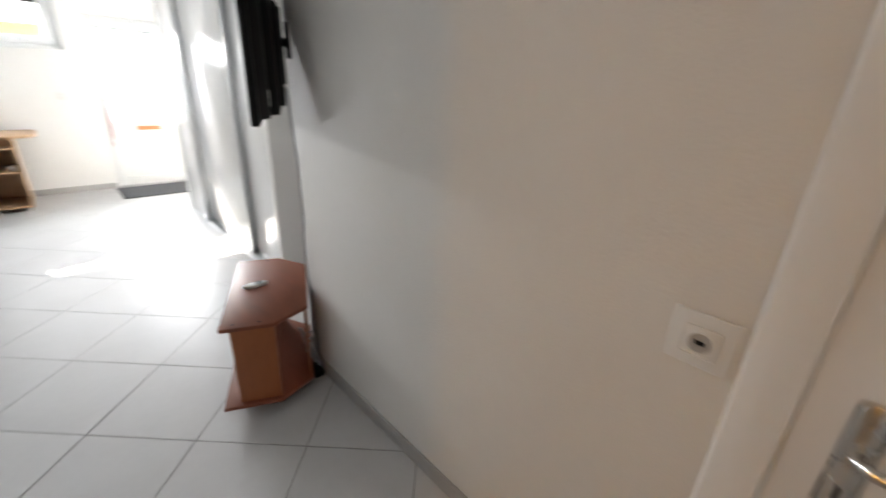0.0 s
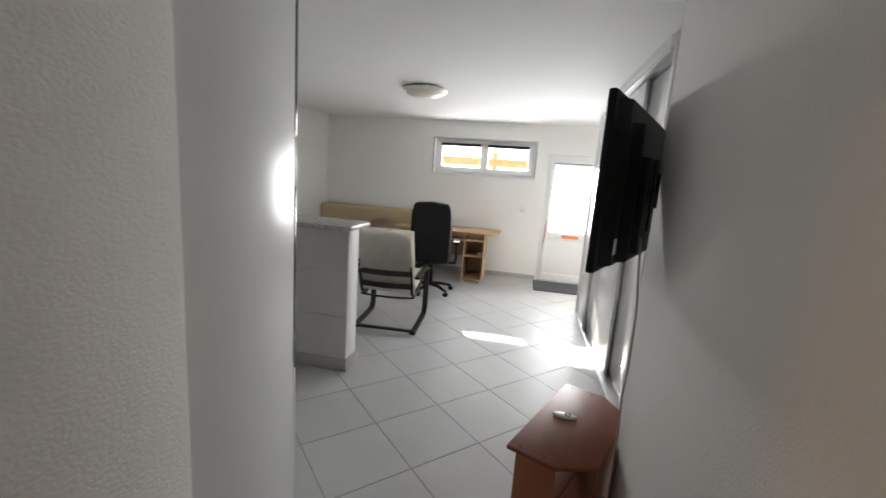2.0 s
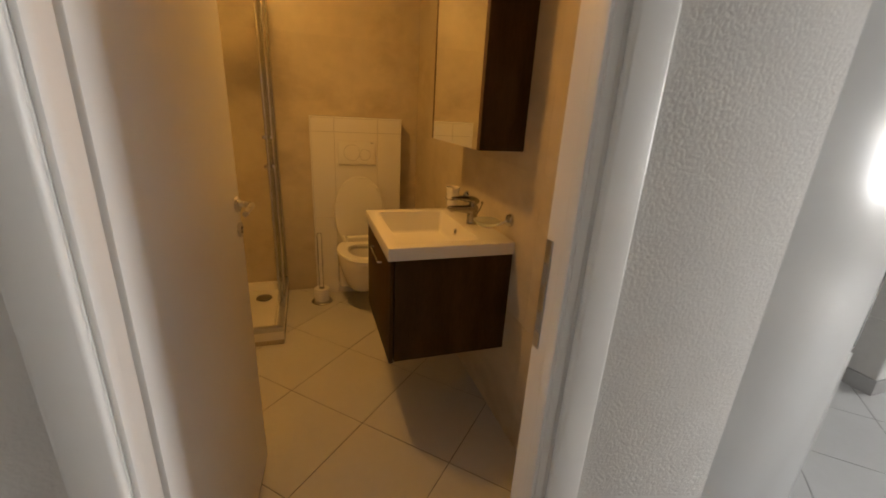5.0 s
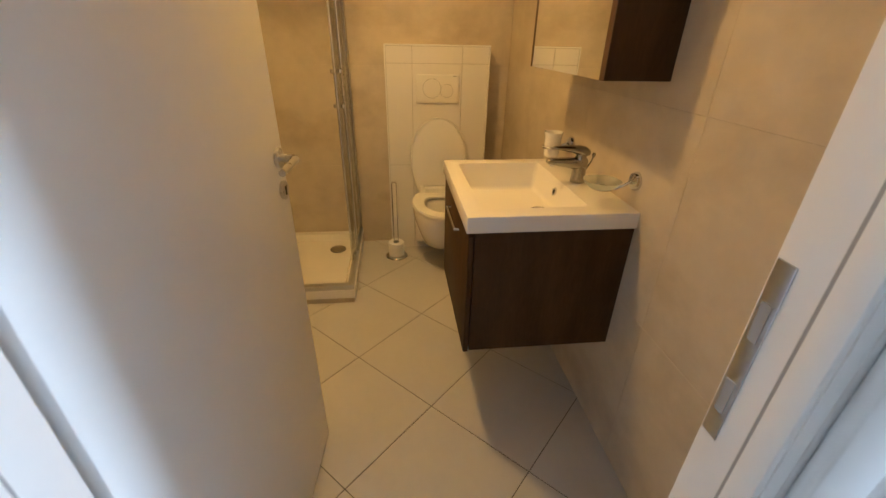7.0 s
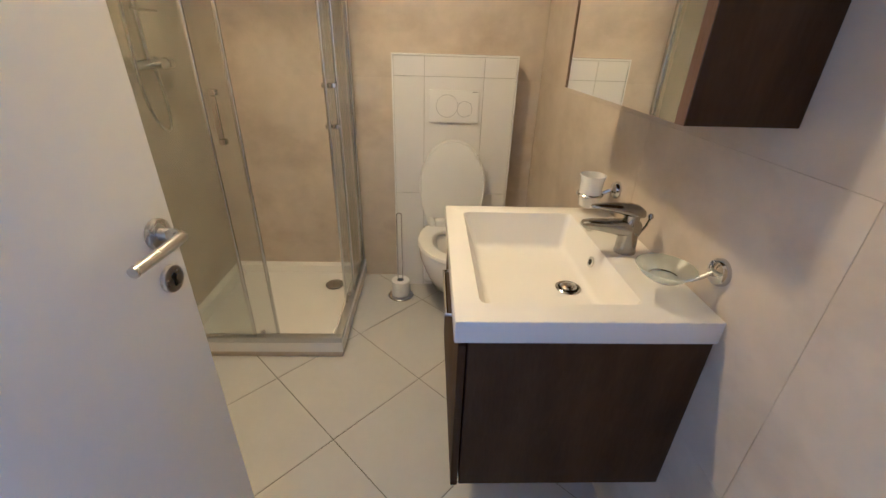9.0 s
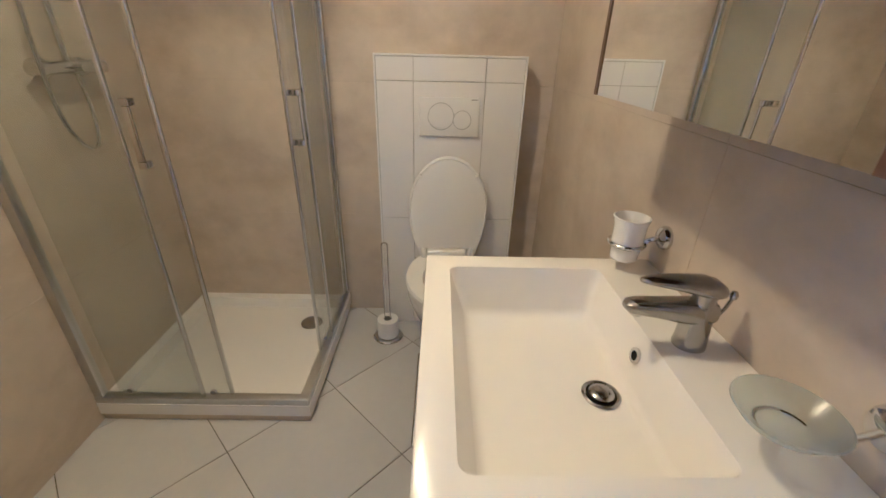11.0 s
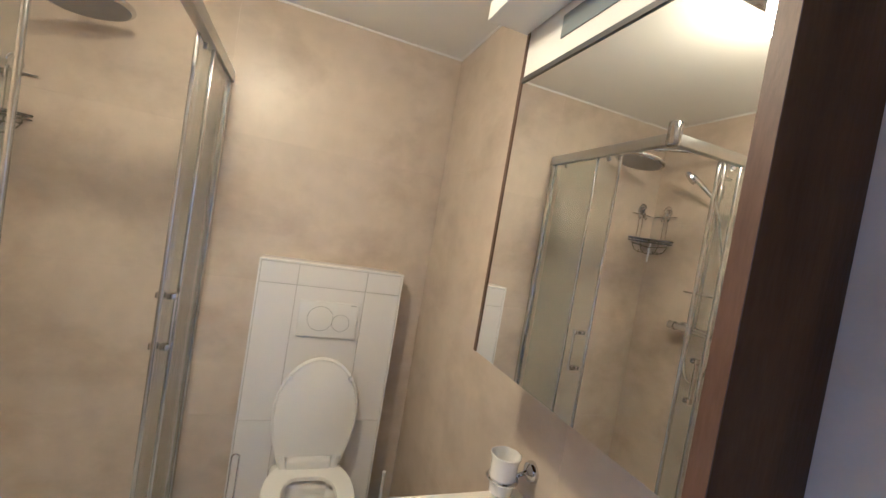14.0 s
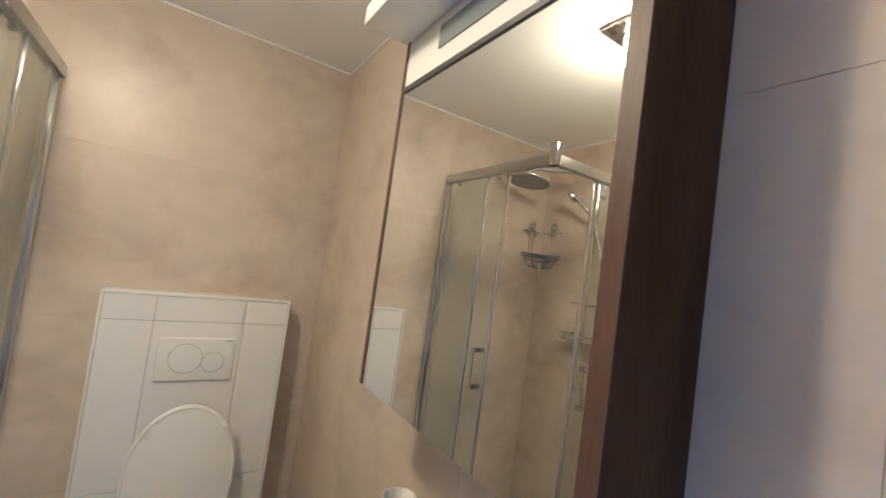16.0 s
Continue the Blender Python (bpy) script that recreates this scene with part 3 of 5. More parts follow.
# socket by that door
so = thing("wall_socket", pose(TX, 0.275, 0.980), "square white wall socket on the hallway wall", "socket")
part("cover_plate", B(TX - 0.010, TX, 0.222, 0.330, 0.927, 1.035, 0.004), M_PLASTIC, so)
part("insert", B(TX - 0.014, TX - 0.010, 0.247, 0.305, 0.952, 1.010, 0.004), M_PLASTIC, so)
turn_in = Matrix.Translation((TX - 0.014, 0.276, 0.980)) @ pose(0, 0, 0, 0, -90, 0)
part("socket_ring", lathe(bmesh.new(), [(0.0195, 0), (0.022, 0), (0.022, 0.0025), (0.0195, 0.0025), (0.0195, 0)], turn_in, 28), M_PLASTIC, so)
# no real hollow: the shade inside is given by the disc's grey
part("recess", disc(bmesh.new(), (TX - 0.0145, 0.276, 0.980), (1, 0, 0), 0.0193, 0.0006), M_SKIRT, so, "flat disc with the socket recess's shade in its grey")
part("contact", B(TX - 0.0160, TX - 0.0140, 0.268, 0.284, 0.976, 0.984, 0.0005), M_BLACK, so, "dark contact slots")


# ---------- hallway things ----------
def television():
    m = pose(-0.360, 1.655, 1.235, 0, 0, -24)     # local y runs along the set, front faces -x
    t = thing("television", m, "black flat television on a wall bracket, turned to the room", "television")
    W, T = 0.98, 0.62
    part("front_bezel", B(0, 0.030, 0, W, 0, T, 0.008), M_BLACK, t, local=True)
    part("screen", B(-0.002, 0.001, 0.035, W - 0.035, 0.05, T - 0.035), M_BLACKGLOSS, t, local=True)
    part("back_cover", prism(bmesh.new(), [(0.030, 0.03), (0.062, 0.10), (0.062, W - 0.10), (0.030, W - 0.03)], 0.02, T - 0.02, 0.004), M_BLACK, t, local=True)
    part("housing", prism(bmesh.new(), [(0.062, 0.13), (0.095, 0.17), (0.095, W - 0.17), (0.062, W - 0.13)], 0.03, T - 0.09, 0.004), M_BLACK, t, local=True)
    part("connector_bay", prism(bmesh.new(), [(0.095, 0.20), (0.118, 0.23), (0.118, W - 0.23), (0.095, W - 0.20)], 0.06, T - 0.20, 0.004), M_BLACK, t, local=True)
    part("rating_label", B(0.0625, 0.0645, 0.100, 0.160, 0.062, 0.120), M_PAPER, t, "small white rating label", local=True)
    bm = bmesh.new()
    box(bm, 0.118, 0.128, 0.34, 0.66, 0.14, 0.42, 0.003)
    tube(bm, [(0.128, 0.42, 0.30), (0.150, 0.38, 0.30), (0.165, 0.33, 0.30)], 0.018, 10)
    part("bracket", bm, M_BLACK, t, "black wall bracket", local=True)
    part("wall_plate", B(TX - 0.006, TX, 1.855, 1.892, 1.47, 1.60, 0.002), M_BLACK, t)


television()

cable = solid("power_cable", tube(bmesh.new(), [(-0.15, 1.82, 1.36), (-0.135, 1.84, 1.25), (-0.112, 1.86, 1.05), (-0.108, 1.865, 0.80), (-0.116, 1.862, 0.70),
                                               (-0.108, 1.868, 0.55), (-0.106, 1.862, 0.38), (-0.112, 1.84, 0.20), (-0.125, 1.80, 0.016)], 0.0045, 8),
              M_GREYPL, "thin grey television cable hanging down the wall", "cable")

BENCH = pose(-0.56, 1.735, 0, 0, 0, -24.8)     # local y along the long edge, x towards the wall


def tv_bench():
    t = thing("tv_bench", BENCH, "cherry-coloured low television bench with cut back corners", "tv bench")
    poly = [(0, 0), (0.205, 0), (0.342, 0.12), (0.342, 0.58), (0.205, 0.70), (0, 0.70)]
    inner = [(0.04, 0.036), (0.20, 0.036), (0.20, 0.664), (0.04, 0.664)]
    part("top_board", prism(bmesh.new(), poly, 0.447, 0.465, 0.002), M_CHERRY, t, local=True)
    part("base_board", prism(bmesh.new(), [(-0.03, 0), (0.205, 0), (0.342, 0.12), (0.342, 0.58), (0.205, 0.70), (-0.03, 0.70)], 0.060, 0.078, 0.002), M_CHERRY, t, local=True)
    part("shelf", prism(bmesh.new(), inner, 0.225, 0.241, 0.001), M_CHERRY, t, local=True)
    part("side_panel", B(0.035, 0.205, 0.020, 0.036, 0.078, 0.447, 0.001), M_CHERRY_LIT, t, local=True)
    part("side_panel", B(0.035, 0.205, 0.664, 0.680, 0.078, 0.447, 0.001), M_CHERRY_LIT, t, local=True)
    part("back_panel", B(0.322, 0.330, 0.14, 0.56, 0.078, 0.447), M_CHERRY_LIT, t, local=True)
    for y in (0.13, 0.57):
        for x in (0.09, 0.21):
            part("castor", tube(bmesh.new(), [(x - 0.012, y, 0.030), (x + 0.012, y, 0.030)], 0.030, 14), M_BLACK, t, local=True)
    for x, y in ((0.05, 0.028), (0.15, 0.028), (0.05, 0.672), (0.15, 0.672)):
        part("screw_cap", disc(bmesh.new(), (x, y, 0.4648), (0, 0, 1), 0.005, 0.0008, 10), M_BLACK, t, local=True)


tv_bench()

rm = thing("remote_control", pose(-0.305, 2.02, 0.465, 0, 0, -4), "small white rounded remote control lying on the bench", "remote control")
bm = bmesh.new()
prism(bm, [(0.055 * math.cos(a) * (1.0), 0.020 * math.sin(a)) for a in [2 * math.pi * k / 24 for k in range(24)]], 0, 0.016, 0.005)
part("body", bm, M_PLASTIC, rm, local=True)
bm = lathe(bmesh.new(), [(0.008, 0.0155), (0.0145, 0.0155), (0.0145, 0.0174), (0.008, 0.0174), (0.008, 0.0155)], pose(0.014, 0, 0), 20)
part("button_ring", bm, M_BLACK, rm, "black round button ring", local=True)

ps = thing("power_strip", pose(-0.15, 1.70, 0), "black power strip with coiled cables behind the bench", "power strip")
part("body", B(-0.165, -0.115, 1.76, 1.99, 0.0, 0.04, 0.006), M_BLACK, ps)
bm = bmesh.new()
for k in range(5):
    tube(bm, [(-0.135 + 0.02 * math.sin(a + k), 1.88 + 0.05 * math.cos(a), 0.06 + 0.035 * k + 0.02 * math.sin(2 * a)) for a in [2 * math.pi * j / 16 for j in range(16)]], 0.0045, 6, True)
part("coiled_cable", bm, M_GREYPL, ps, "coiled grey and black cable")


# ---------- kitchen edge ----------
tall = thing("tall_kitchen_cabinet", pose(-1.70, 1.26, 0), "tall glossy white kitchen cabinet with built-in black appliances", "cabinet")
CX0, CX1, CY = -2.000, -1.398, 1.515
part("side_panel", B(CX1 - 0.018, CX1, HALL_END + 0.002, CY, 0.0, 2.42, 0.0015), M_GLOSS, tall, "glossy white side panel")
part("body", B(CX0, CX1 - 0.018, HALL_END + 0.002, CY - 0.002, 0.10, 2.42, 0.002), M_GLOSS, tall)
part("plinth", B(CX0, CX1 - 0.018, HALL_END + 0.03, CY - 0.05, 0.0, 0.10), M_BLACK, tall, "dark recessed plinth")
part("door", B(CX0 + 0.003, CX1 - 0.002, CY + 0.003, CY + 0.021, 0.105, 0.76, 0.002), M_GLOSS, tall)
part("door", B(CX0 + 0.003, CX1 - 0.002, CY + 0.003, CY + 0.021, 2.16, 2.415, 0.002), M_GLOSS, tall)
part("filler_panel", B(CX0 + 0.003, CX1 - 0.002, CY + 0.003, CY + 0.021, 1.475, 1.62, 0.002), M_GLOSS, tall)
for nm, z0, z1 in (("oven", 0.78, 1.46), ("microwave", 1.635, 2.145)):
    app = part(nm, B(CX0 + 0.004, CX1 - 0.003, CY + 0.002, CY + 0.022, z0, z1, 0.003), M_BLACKGLOSS, tall, "black glass " + nm + " front")
    bar_h = tube(bmesh.new(), [(CX0 + 0.06, CY + 0.020, z1 - 0.10), (CX0 + 0.06, CY + 0.052, z1 - 0.10), (CX1 - 0.06, CY + 0.052, z1 - 0.10), (CX1 - 0.06, CY + 0.020, z1 - 0.10)], 0.007, 10)
    part("handle", bar_h, M_STEEL, app, "steel bar handle")

bar = struct("bar_wall", B(XW, -1.822, 2.94, 3.115, 0, 1.108, 0.003), M_WALL, "half-height wall of the kitchen bar, tiled on one face", "half wall")
for zz in ((0.10, 0.436), (0.440, 0.792), (0.796, 1.106)):
    for k in range(3):
        part("tile", B(-1.826 - 0.62 * (k + 1) + 0.003, -1.826 - 0.62 * k, 2.930, 2.940, zz[0], zz[1], 0.0015, 1), M_BARTILE, bar)
struct("baseboard_bar", B(-3.7, -1.811, 2.919, 3.126, 0, 0.095, 0.003), M_SKIRT, "grey tile skirting of the bar", "baseboard")
top = thing("bar_countertop", pose(-2.8, 3.05, 1.108), "speckled grey granite bar top with a cut corner", "countertop")
part("slab", prism(bmesh.new(), [(-3.9, 2.83), (-1.83, 2.83), (-1.785, 2.875), (-1.785, 3.245), (-1.83, 3.29), (-3.9, 3.29)], 1.108, 1.140, 0.003), M_GRANITE, top)


# ---------- wardrobe ----------
wd = thing("sliding_wardrobe", pose(0.5, 4.1, 0), "fitted wardrobe with glossy white sliding doors", "wardrobe")
WY0, WY1 = 2.88, 5.32
part("side_panel", B(0.17, 0.80, WY0, WY0 + 0.055, 0, H - 0.003, 0.002), M_LACQUER, wd)
part("side_panel", B(0.158, 0.80, WY1 - 0.03, WY1, 0, H - 0.003, 0.002), M_LACQUER, wd)
part("top_panel", B(0.150, 0.80, WY0 + 0.055, WY1 - 0.03, H - 0.075, H - 0.003, 0.002), M_LACQUER, wd)
part("back_panel", B(0.80, 0.815, WY0, WY1, 0, H - 0.003), M_LACQUER, wd)
bm = B(0.150, 0.285, WY0 + 0.055, WY1 - 0.03, H - 0.098, H - 0.075, 0.002)
part("top_track", bm, M_ALU, wd)
part("bottom_track", B(0.150, 0.285, WY0 + 0.055, WY1 - 0.03, 0, 0.008, 0.002), M_ALU, wd)
for y0, y1, x in ((WY0 + 0.058, 3.62, 0.245), (3.575, 4.725, 0.203), (4.68, WY1 - 0.032, 0.165)):
    leaf = part("sliding_door", B(x, x + 0.012, y0 + 0.02, y1 - 0.02, 0.03, H - 0.105, 0.001), M_WGLASS, wd, "glossy white glass door")
    for ya, yb in ((y0 + 0.006, y0 + 0.020), (y1 - 0.020, y1 - 0.006)):
        bm = prism(bmesh.new(), [(x - 0.005, ya), (x + 0.022, ya), (x + 0.022, yb), (x + 0.004, yb), (x - 0.001, (ya + yb) / 2), (x - 0.005, yb - 0.003)], 0.012, H - 0.1, 0.001)
        part("grip_profile", bm, M_ALU, leaf, "aluminium grip profile")
    part("bottom_rail", B(x - 0.004, x + 0.02, y0 + 0.028, y1 - 0.028, 0.012, 0.034, 0.002), M_ALU, leaf)


# ---------- living room ----------
cl = thing("ceiling_lamp", pose(-1.74, 4.55, H), "flat round white glass ceiling lamp, switched off", "lamp")
part("base", disc(bmesh.new(), (-1.74, 4.55, H - 0.020), (0, 0, 1), 0.20, 0.020, 40), M_STEEL, cl)
bm = lathe(bmesh.new(), [(0, -0.095), (0.10, -0.090), (0.18, -0.070), (0.225, -0.042), (0.235, -0.028), (0.228, -0.020), (0.20, -0.019), (0, -0.019)], pose(-1.74, 4.55, H), 44)
part("shade", bm, M_OPAL, cl, "opal glass dish")

sw = thing("light_switch", pose(-0.62, YN, 1.12), "white light switch beside the entrance door", "switch")
part("cover_plate", B(-0.66, -0.58, YN - 0.009, YN, 1.08, 1.16, 0.003), M_PLASTIC, sw)
part("rocker", B(-0.648, -0.592, YN - 0.014, YN - 0.009, 1.092, 1.148, 0.003), M_PLASTIC, sw)


def desk():
    t = thing("desk", pose(-1.7, 6.4, 0), "pale beech desk with an open shelf pedestal on castors", "desk")
    bm = prism(bmesh.new(), [(-2.55, 6.14), (-1.13, 6.14), (-0.99, 6.20), (-0.93, 6.33), (-0.93, 6.80), (-2.55, 6.80)], 0.737, 0.762, 0.003)
    part("desktop", bm, M_BEECH, t)
    part("side_panel", B(-2.53, -2.508, 6.2, 6.76, 0, 0.737, 0.001), M_BEECH, t)
    part("back_panel", B(-2.508, -1.42, 6.70, 6.716, 0.30, 0.737, 0.001), M_BEECH, t)
    part("keyboard_shelf", B(-2.50, -1.44, 6.12, 6.52, 0.625, 0.641, 0.001), M_BEECH, t)
    part("apron", B(-2.508, -1.14, 6.22, 6.236, 0.66, 0.737, 0.001), M_BEECH, t)
    a, b, y0, y1 = -1.425, -1.115, 6.09, 6.60
    part("pedestal_side", B(a, a + 0.018, y0, y1, 0.045, 0.737, 0.001), M_BEECH, t)
    part("pedestal_side", B(b - 0.018, b, y0, y1, 0.045, 0.737, 0.001), M_BEECH, t)
    part("pedestal_back", B(a + 0.018, b - 0.018, y1 - 0.012, y1, 0.063, 0.652), M_BEECH, t)
    for z in (0.045, 0.40, 0.635):
        part("pedestal_shelf", B(a + 0.018, b - 0.018, y0 + 0.002, y1 - 0.012, z, z + 0.018, 0.001), M_BEECH, t)
    for x in (a + 0.03, b - 0.03):
        for y in (y0 + 0.03, y1 - 0.03):
            part("castor", tube(bmesh.new(), [(x - 0.012, y, 0.022), (x + 0.012, y, 0.022)], 0.022, 14), M_PLASTIC, t, "white plastic castor")


desk()
cp = thing("small_cup", pose(-1.19, 6.2, 0.418), "small white cup on the desk shelf", "cup")
part("bowl", lathe(bmesh.new(), [(0, 0), (0.02, 0), (0.03, 0.02), (0.034, 0.045), (0.031, 0.045), (0.026, 0.02), (0, 0.006)], pose(-1.19, 6.2, 0.418), 20), M_CERAMIC, cp)


def office_chair():
    m = pose(-1.74, 5.42, 0, 0, 0, 6)      # faces +y
    t = thing("office_chair", m, "black leather office chair with a tall back, on castors", "office chair")
    bm = bmesh.new()
    prof = [(-0.245, 0.46), (0.245, 0.46), (0.262, 0.75), (0.25, 1.10), (0.215, 1.215), (0.0, 1.235), (-0.215, 1.215), (-0.25, 1.10), (-0.262, 0.75)]
    prism(bm, prof, 0, 0.10, 0.035, pose(0, -0.27, 0, 90, 0, 0), seg=3)
    part("backrest", bm, M_LEATHER, t, local=True)
    part("head_pad", B(-0.19, 0.19, -0.275, -0.245, 0.95, 1.18, 0.014, 3), M_LEATHER, t, local=True)
    part("seat", B(-0.25, 0.25, -0.26, 0.24, 0.44, 0.54, 0.04, 3), M_LEATHER, t, local=True)
    part("mechanism", B(-0.11, 0.11, -0.12, 0.12, 0.40, 0.44, 0.008), M_BLACK, t, local=True)
    part("back_strut", tube(bmesh.new(), [(0, -0.05, 0.41), (0, -0.29, 0.41), (0, -0.375, 0.47), (0, -0.375, 0.62)], 0.02, 8), M_BLACK, t, local=True)
    for s in (-1, 1):
        part("armrest", tube(bmesh.new(), [(s * 0.20, -0.05, 0.43), (s * 0.315, -0.05, 0.43), (s * 0.325, -0.05, 0.47), (s * 0.325, -0.05, 0.70)], 0.018, 8), M_BLACK, t, local=True)
        part("arm_pad", B(s * 0.325 - 0.04, s * 0.325 + 0.04, -0.17, 0.12, 0.70, 0.735, 0.014), M_BLACK, t, local=True)
    bm = bmesh.new()
    disc(bm, (0, 0, 0.10), (0, 0, 1), 0.028, 0.20)
    disc(bm, (0, 0, 0.28), (0, 0, 1), 0.016, 0.13)
    part("gas_column", bm, M_BLACK, t, local=True)
    for k in range(5):
        a = radians(72 * k + 30)
        c, s = math.cos(a), math.sin(a)
        part("base_leg", tube(bmesh.new(), [(0, 0, 0.115), (0.16 * c, 0.16 * s, 0.105), (0.31 * c, 0.31 * s, 0.07)], [0.028, 0.022, 0.016], 8), M_BLACK, t, local=True)
        px, py = 0.31 * c, 0.31 * s
        part("castor", tube(bmesh.new(), [(px - 0.022 * s, py + 0.022 * c, 0.028), (px + 0.022 * s, py - 0.022 * c, 0.028)], 0.028, 14), M_BLACK, t, local=True)


office_chair()


def ribbon(bm, pts, w, h, x):
    """A bent-wood strip in the plane x: pts are (y, z)."""
    rows = []
    n = len(pts)
    for i, (y, z) in enumerate(pts):
        a, b = pts[max(0, i - 1)], pts[min(n - 1, i + 1)]
        d = Vector((b[0] - a[0], b[1] - a[1])).normalized()
        ny, nz = -d.y * h / 2, d.x * h / 2
        rows.append([bm.verts.new((x - w / 2, y + ny, z + nz)), bm.verts.new((x + w / 2, y + ny, z + nz)),
                     bm.verts.new((x + w / 2, y - ny, z - nz)), bm.verts.new((x - w / 2, y - ny, z - nz))])
    for a, b in zip(rows, rows[1:]):
        for k in range(4):
            bm.faces.new((a[k], a[(k + 1) % 4], b[(k + 1) % 4], b[k]))
    bm.faces.new(rows[0][::-1])
    bm.faces.new(rows[-1])
    bmesh.ops.recalc_face_normals(bm, faces=bm.faces)
    return bm


def lounge_chair():
    m = pose(-1.835, 3.82, 0, 0, 0, 4)       # faces +y, its back towards the hall
    t = thing("lounge_chair", m, "bentwood lounge chair with a cream canvas cushion and dark frame", "armchair")
    for s in (-1, 1):
        x = s * 0.30
        # one bent strip: floor runner, front leg, armrest; open at the back
        loop = [(-0.02, 0.014), (0.20, 0.013), (0.42, 0.013), (0.545, 0.015), (0.600, 0.030), (0.632, 0.065), (0.645, 0.13), (0.648, 0.30), (0.645, 0.44),
                (0.632, 0.505), (0.600, 0.545), (0.545, 0.560), (0.35, 0.560), (0.16, 0.553), (0.085, 0.545)]
        part("arm_loop", ribbon(bmesh.new(), loop, 0.055, 0.024, x), M_DARKWOOD, t, local=True)
        rail = [(-0.085, 0.95), (-0.06, 0.85), (0.0, 0.66), (0.05, 0.50), (0.10, 0.38), (0.18, 0.33), (0.32, 0.345), (0.55, 0.40), (0.66, 0.42)]
        part("seat_rail", ribbon(bmesh.new(), rail, 0.024, 0.04, s * 0.255), M_DARKWOOD, t, local=True)
    for y, z, hh in ((0.015, 0.60, 0.026), (0.062, 0.465, 0.026), (0.115, 0.335, 0.009)):
        bm2 = bmesh.new()
        n = 10
        top_v, bot_v = [], []
        for i in range(n + 1):
            x = -0.27 + 0.54 * i / n
            yy = y - 0.046 * (1 - (x / 0.27) ** 2) - 0.008
            top_v.append((bm2.verts.new((x, yy + 0.006, z + hh)), bm2.verts.new((x, yy - 0.006, z + hh))))
            bot_v.append((bm2.verts.new((x, yy + 0.006, z - hh)), bm2.verts.new((x, yy - 0.006, z - hh))))
        for i in range(n):
            for q in ((top_v[i][0], top_v[i][1], top_v[i + 1][1], top_v[i + 1][0]), (bot_v[i][0], bot_v[i + 1][0], bot_v[i + 1][1], bot_v[i][1]),
                      (top_v[i][1], bot_v[i][1], bot_v[i + 1][1], top_v[i + 1][1]), (top_v[i][0], top_v[i + 1][0], bot_v[i + 1][0], bot_v[i][0])):
                bm2.faces.new(q)
        bmesh.ops.recalc_face_normals(bm2, faces=bm2.faces)
        part("back_slat", bm2, M_DARKWOOD, t, local=True)
    part("cross_bar", B(-0.327, 0.327, -0.030, 0.015, 0.0255, 0.046, 0.004), M_DARKWOOD, t, local=True)
    # cushion: two quilted lengths following the rails
    line = [(-0.105, 1.01), (-0.065, 0.88), (-0.015, 0.74), (0.035, 0.60), (0.085, 0.48), (0.15, 0.40), (0.26, 0.385), (0.42, 0.42), (0.58, 0.455), (0.68, 0.46)]
    bm = bmesh.new()
    rows = []
    for i, (y, z) in enumerate(line):
        a, b = line[max(0, i - 1)], line[min(len(line) - 1, i + 1)]
        d = Vector((b[0] - a[0], b[1] - a[1])).normalized()
        ny, nz = -d.y, d.x
        if ny < 0 and nz < 0:
            ny, nz = -ny, -nz
        fat = 0.034 + 0.012 * math.sin(i * 1.9)
        ring = []
        for k in range(12):
            ang = 2 * math.pi * k / 12
            cx = math.copysign(abs(math.cos(ang)) ** 0.45, math.cos(ang)) * 0.275
            off = math.copysign(abs(math.sin(ang)) ** 0.7, math.sin(ang)) * fat
            wob = 0.004 * math.sin(7 * ang + i)
            ring.append(bm.verts.new((cx, y + ny * (off + 0.035) + wob, z + nz * (off + 0.035))))
        rows.append(ring)
    for a, b in zip(rows, rows[1:]):
        for k in range(12):
            bm.faces.new((a[k], a[(k + 1) % 12], b[(k + 1) % 12], b[k]))
    bm.faces.new(rows[0][::-1])
    bm.faces.new(rows[-1])
    bmesh.ops.recalc_face_normals(bm, faces=bm.faces)
    part("cushion", bm, M_CANVAS, t, "cream canvas cushion", local=True)
    # the cover's back flap over the head of the frame
    bm = bmesh.new()
    n, k2 = 12, 14
    g = [[bm.verts.new((-0.285 + 0.57 * i / n, -0.165 + 0.25 * (j / k2) + 0.008 * math.sin(i * 1.7 + j), 1.02 - 0.63 * j / k2 + 0.004 * math.sin(i))) for i in range(n + 1)] for j in range(k2 + 1)]
    for j in range(k2):
        for i in range(n):
            bm.faces.new((g[j][i], g[j][i + 1], g[j + 1][i + 1], g[j + 1][i]))
    r = bmesh.ops.solidify(bm, geom=list(bm.faces), thickness=0.012)
    bmesh.ops.recalc_face_normals(bm, faces=bm.faces)
    part("back_flap", bm, M_CANVAS, t, "cream canvas head cover", local=True)


lounge_chair()


def sofa():
    t = thing("sofa", pose(-3.2, 6.35, 0), "tan fabric sofa bed with a long low backrest, against the wall", "sofa")
    part("backrest", B(-4.0, -2.15, 6.55, 6.80, 0.30, 0.985, 0.06, 4), M_SOFA, t)
    part("seat", B(-4.0, -2.15, 5.85, 6.56, 0.18, 0.44, 0.05, 4), M_SOFA, t)
    part("base", B(-3.98, -2.17, 5.88, 6.78, 0.06, 0.18, 0.01), M_DARKWOOD, t)
    for x in (-3.9, -2.25):
        for y in (5.95, 6.7):
            part("leg", disc(bmesh.new(), (x, y, 0), (0, 0, 1), 0.025, 0.06), M_BLACK, t)


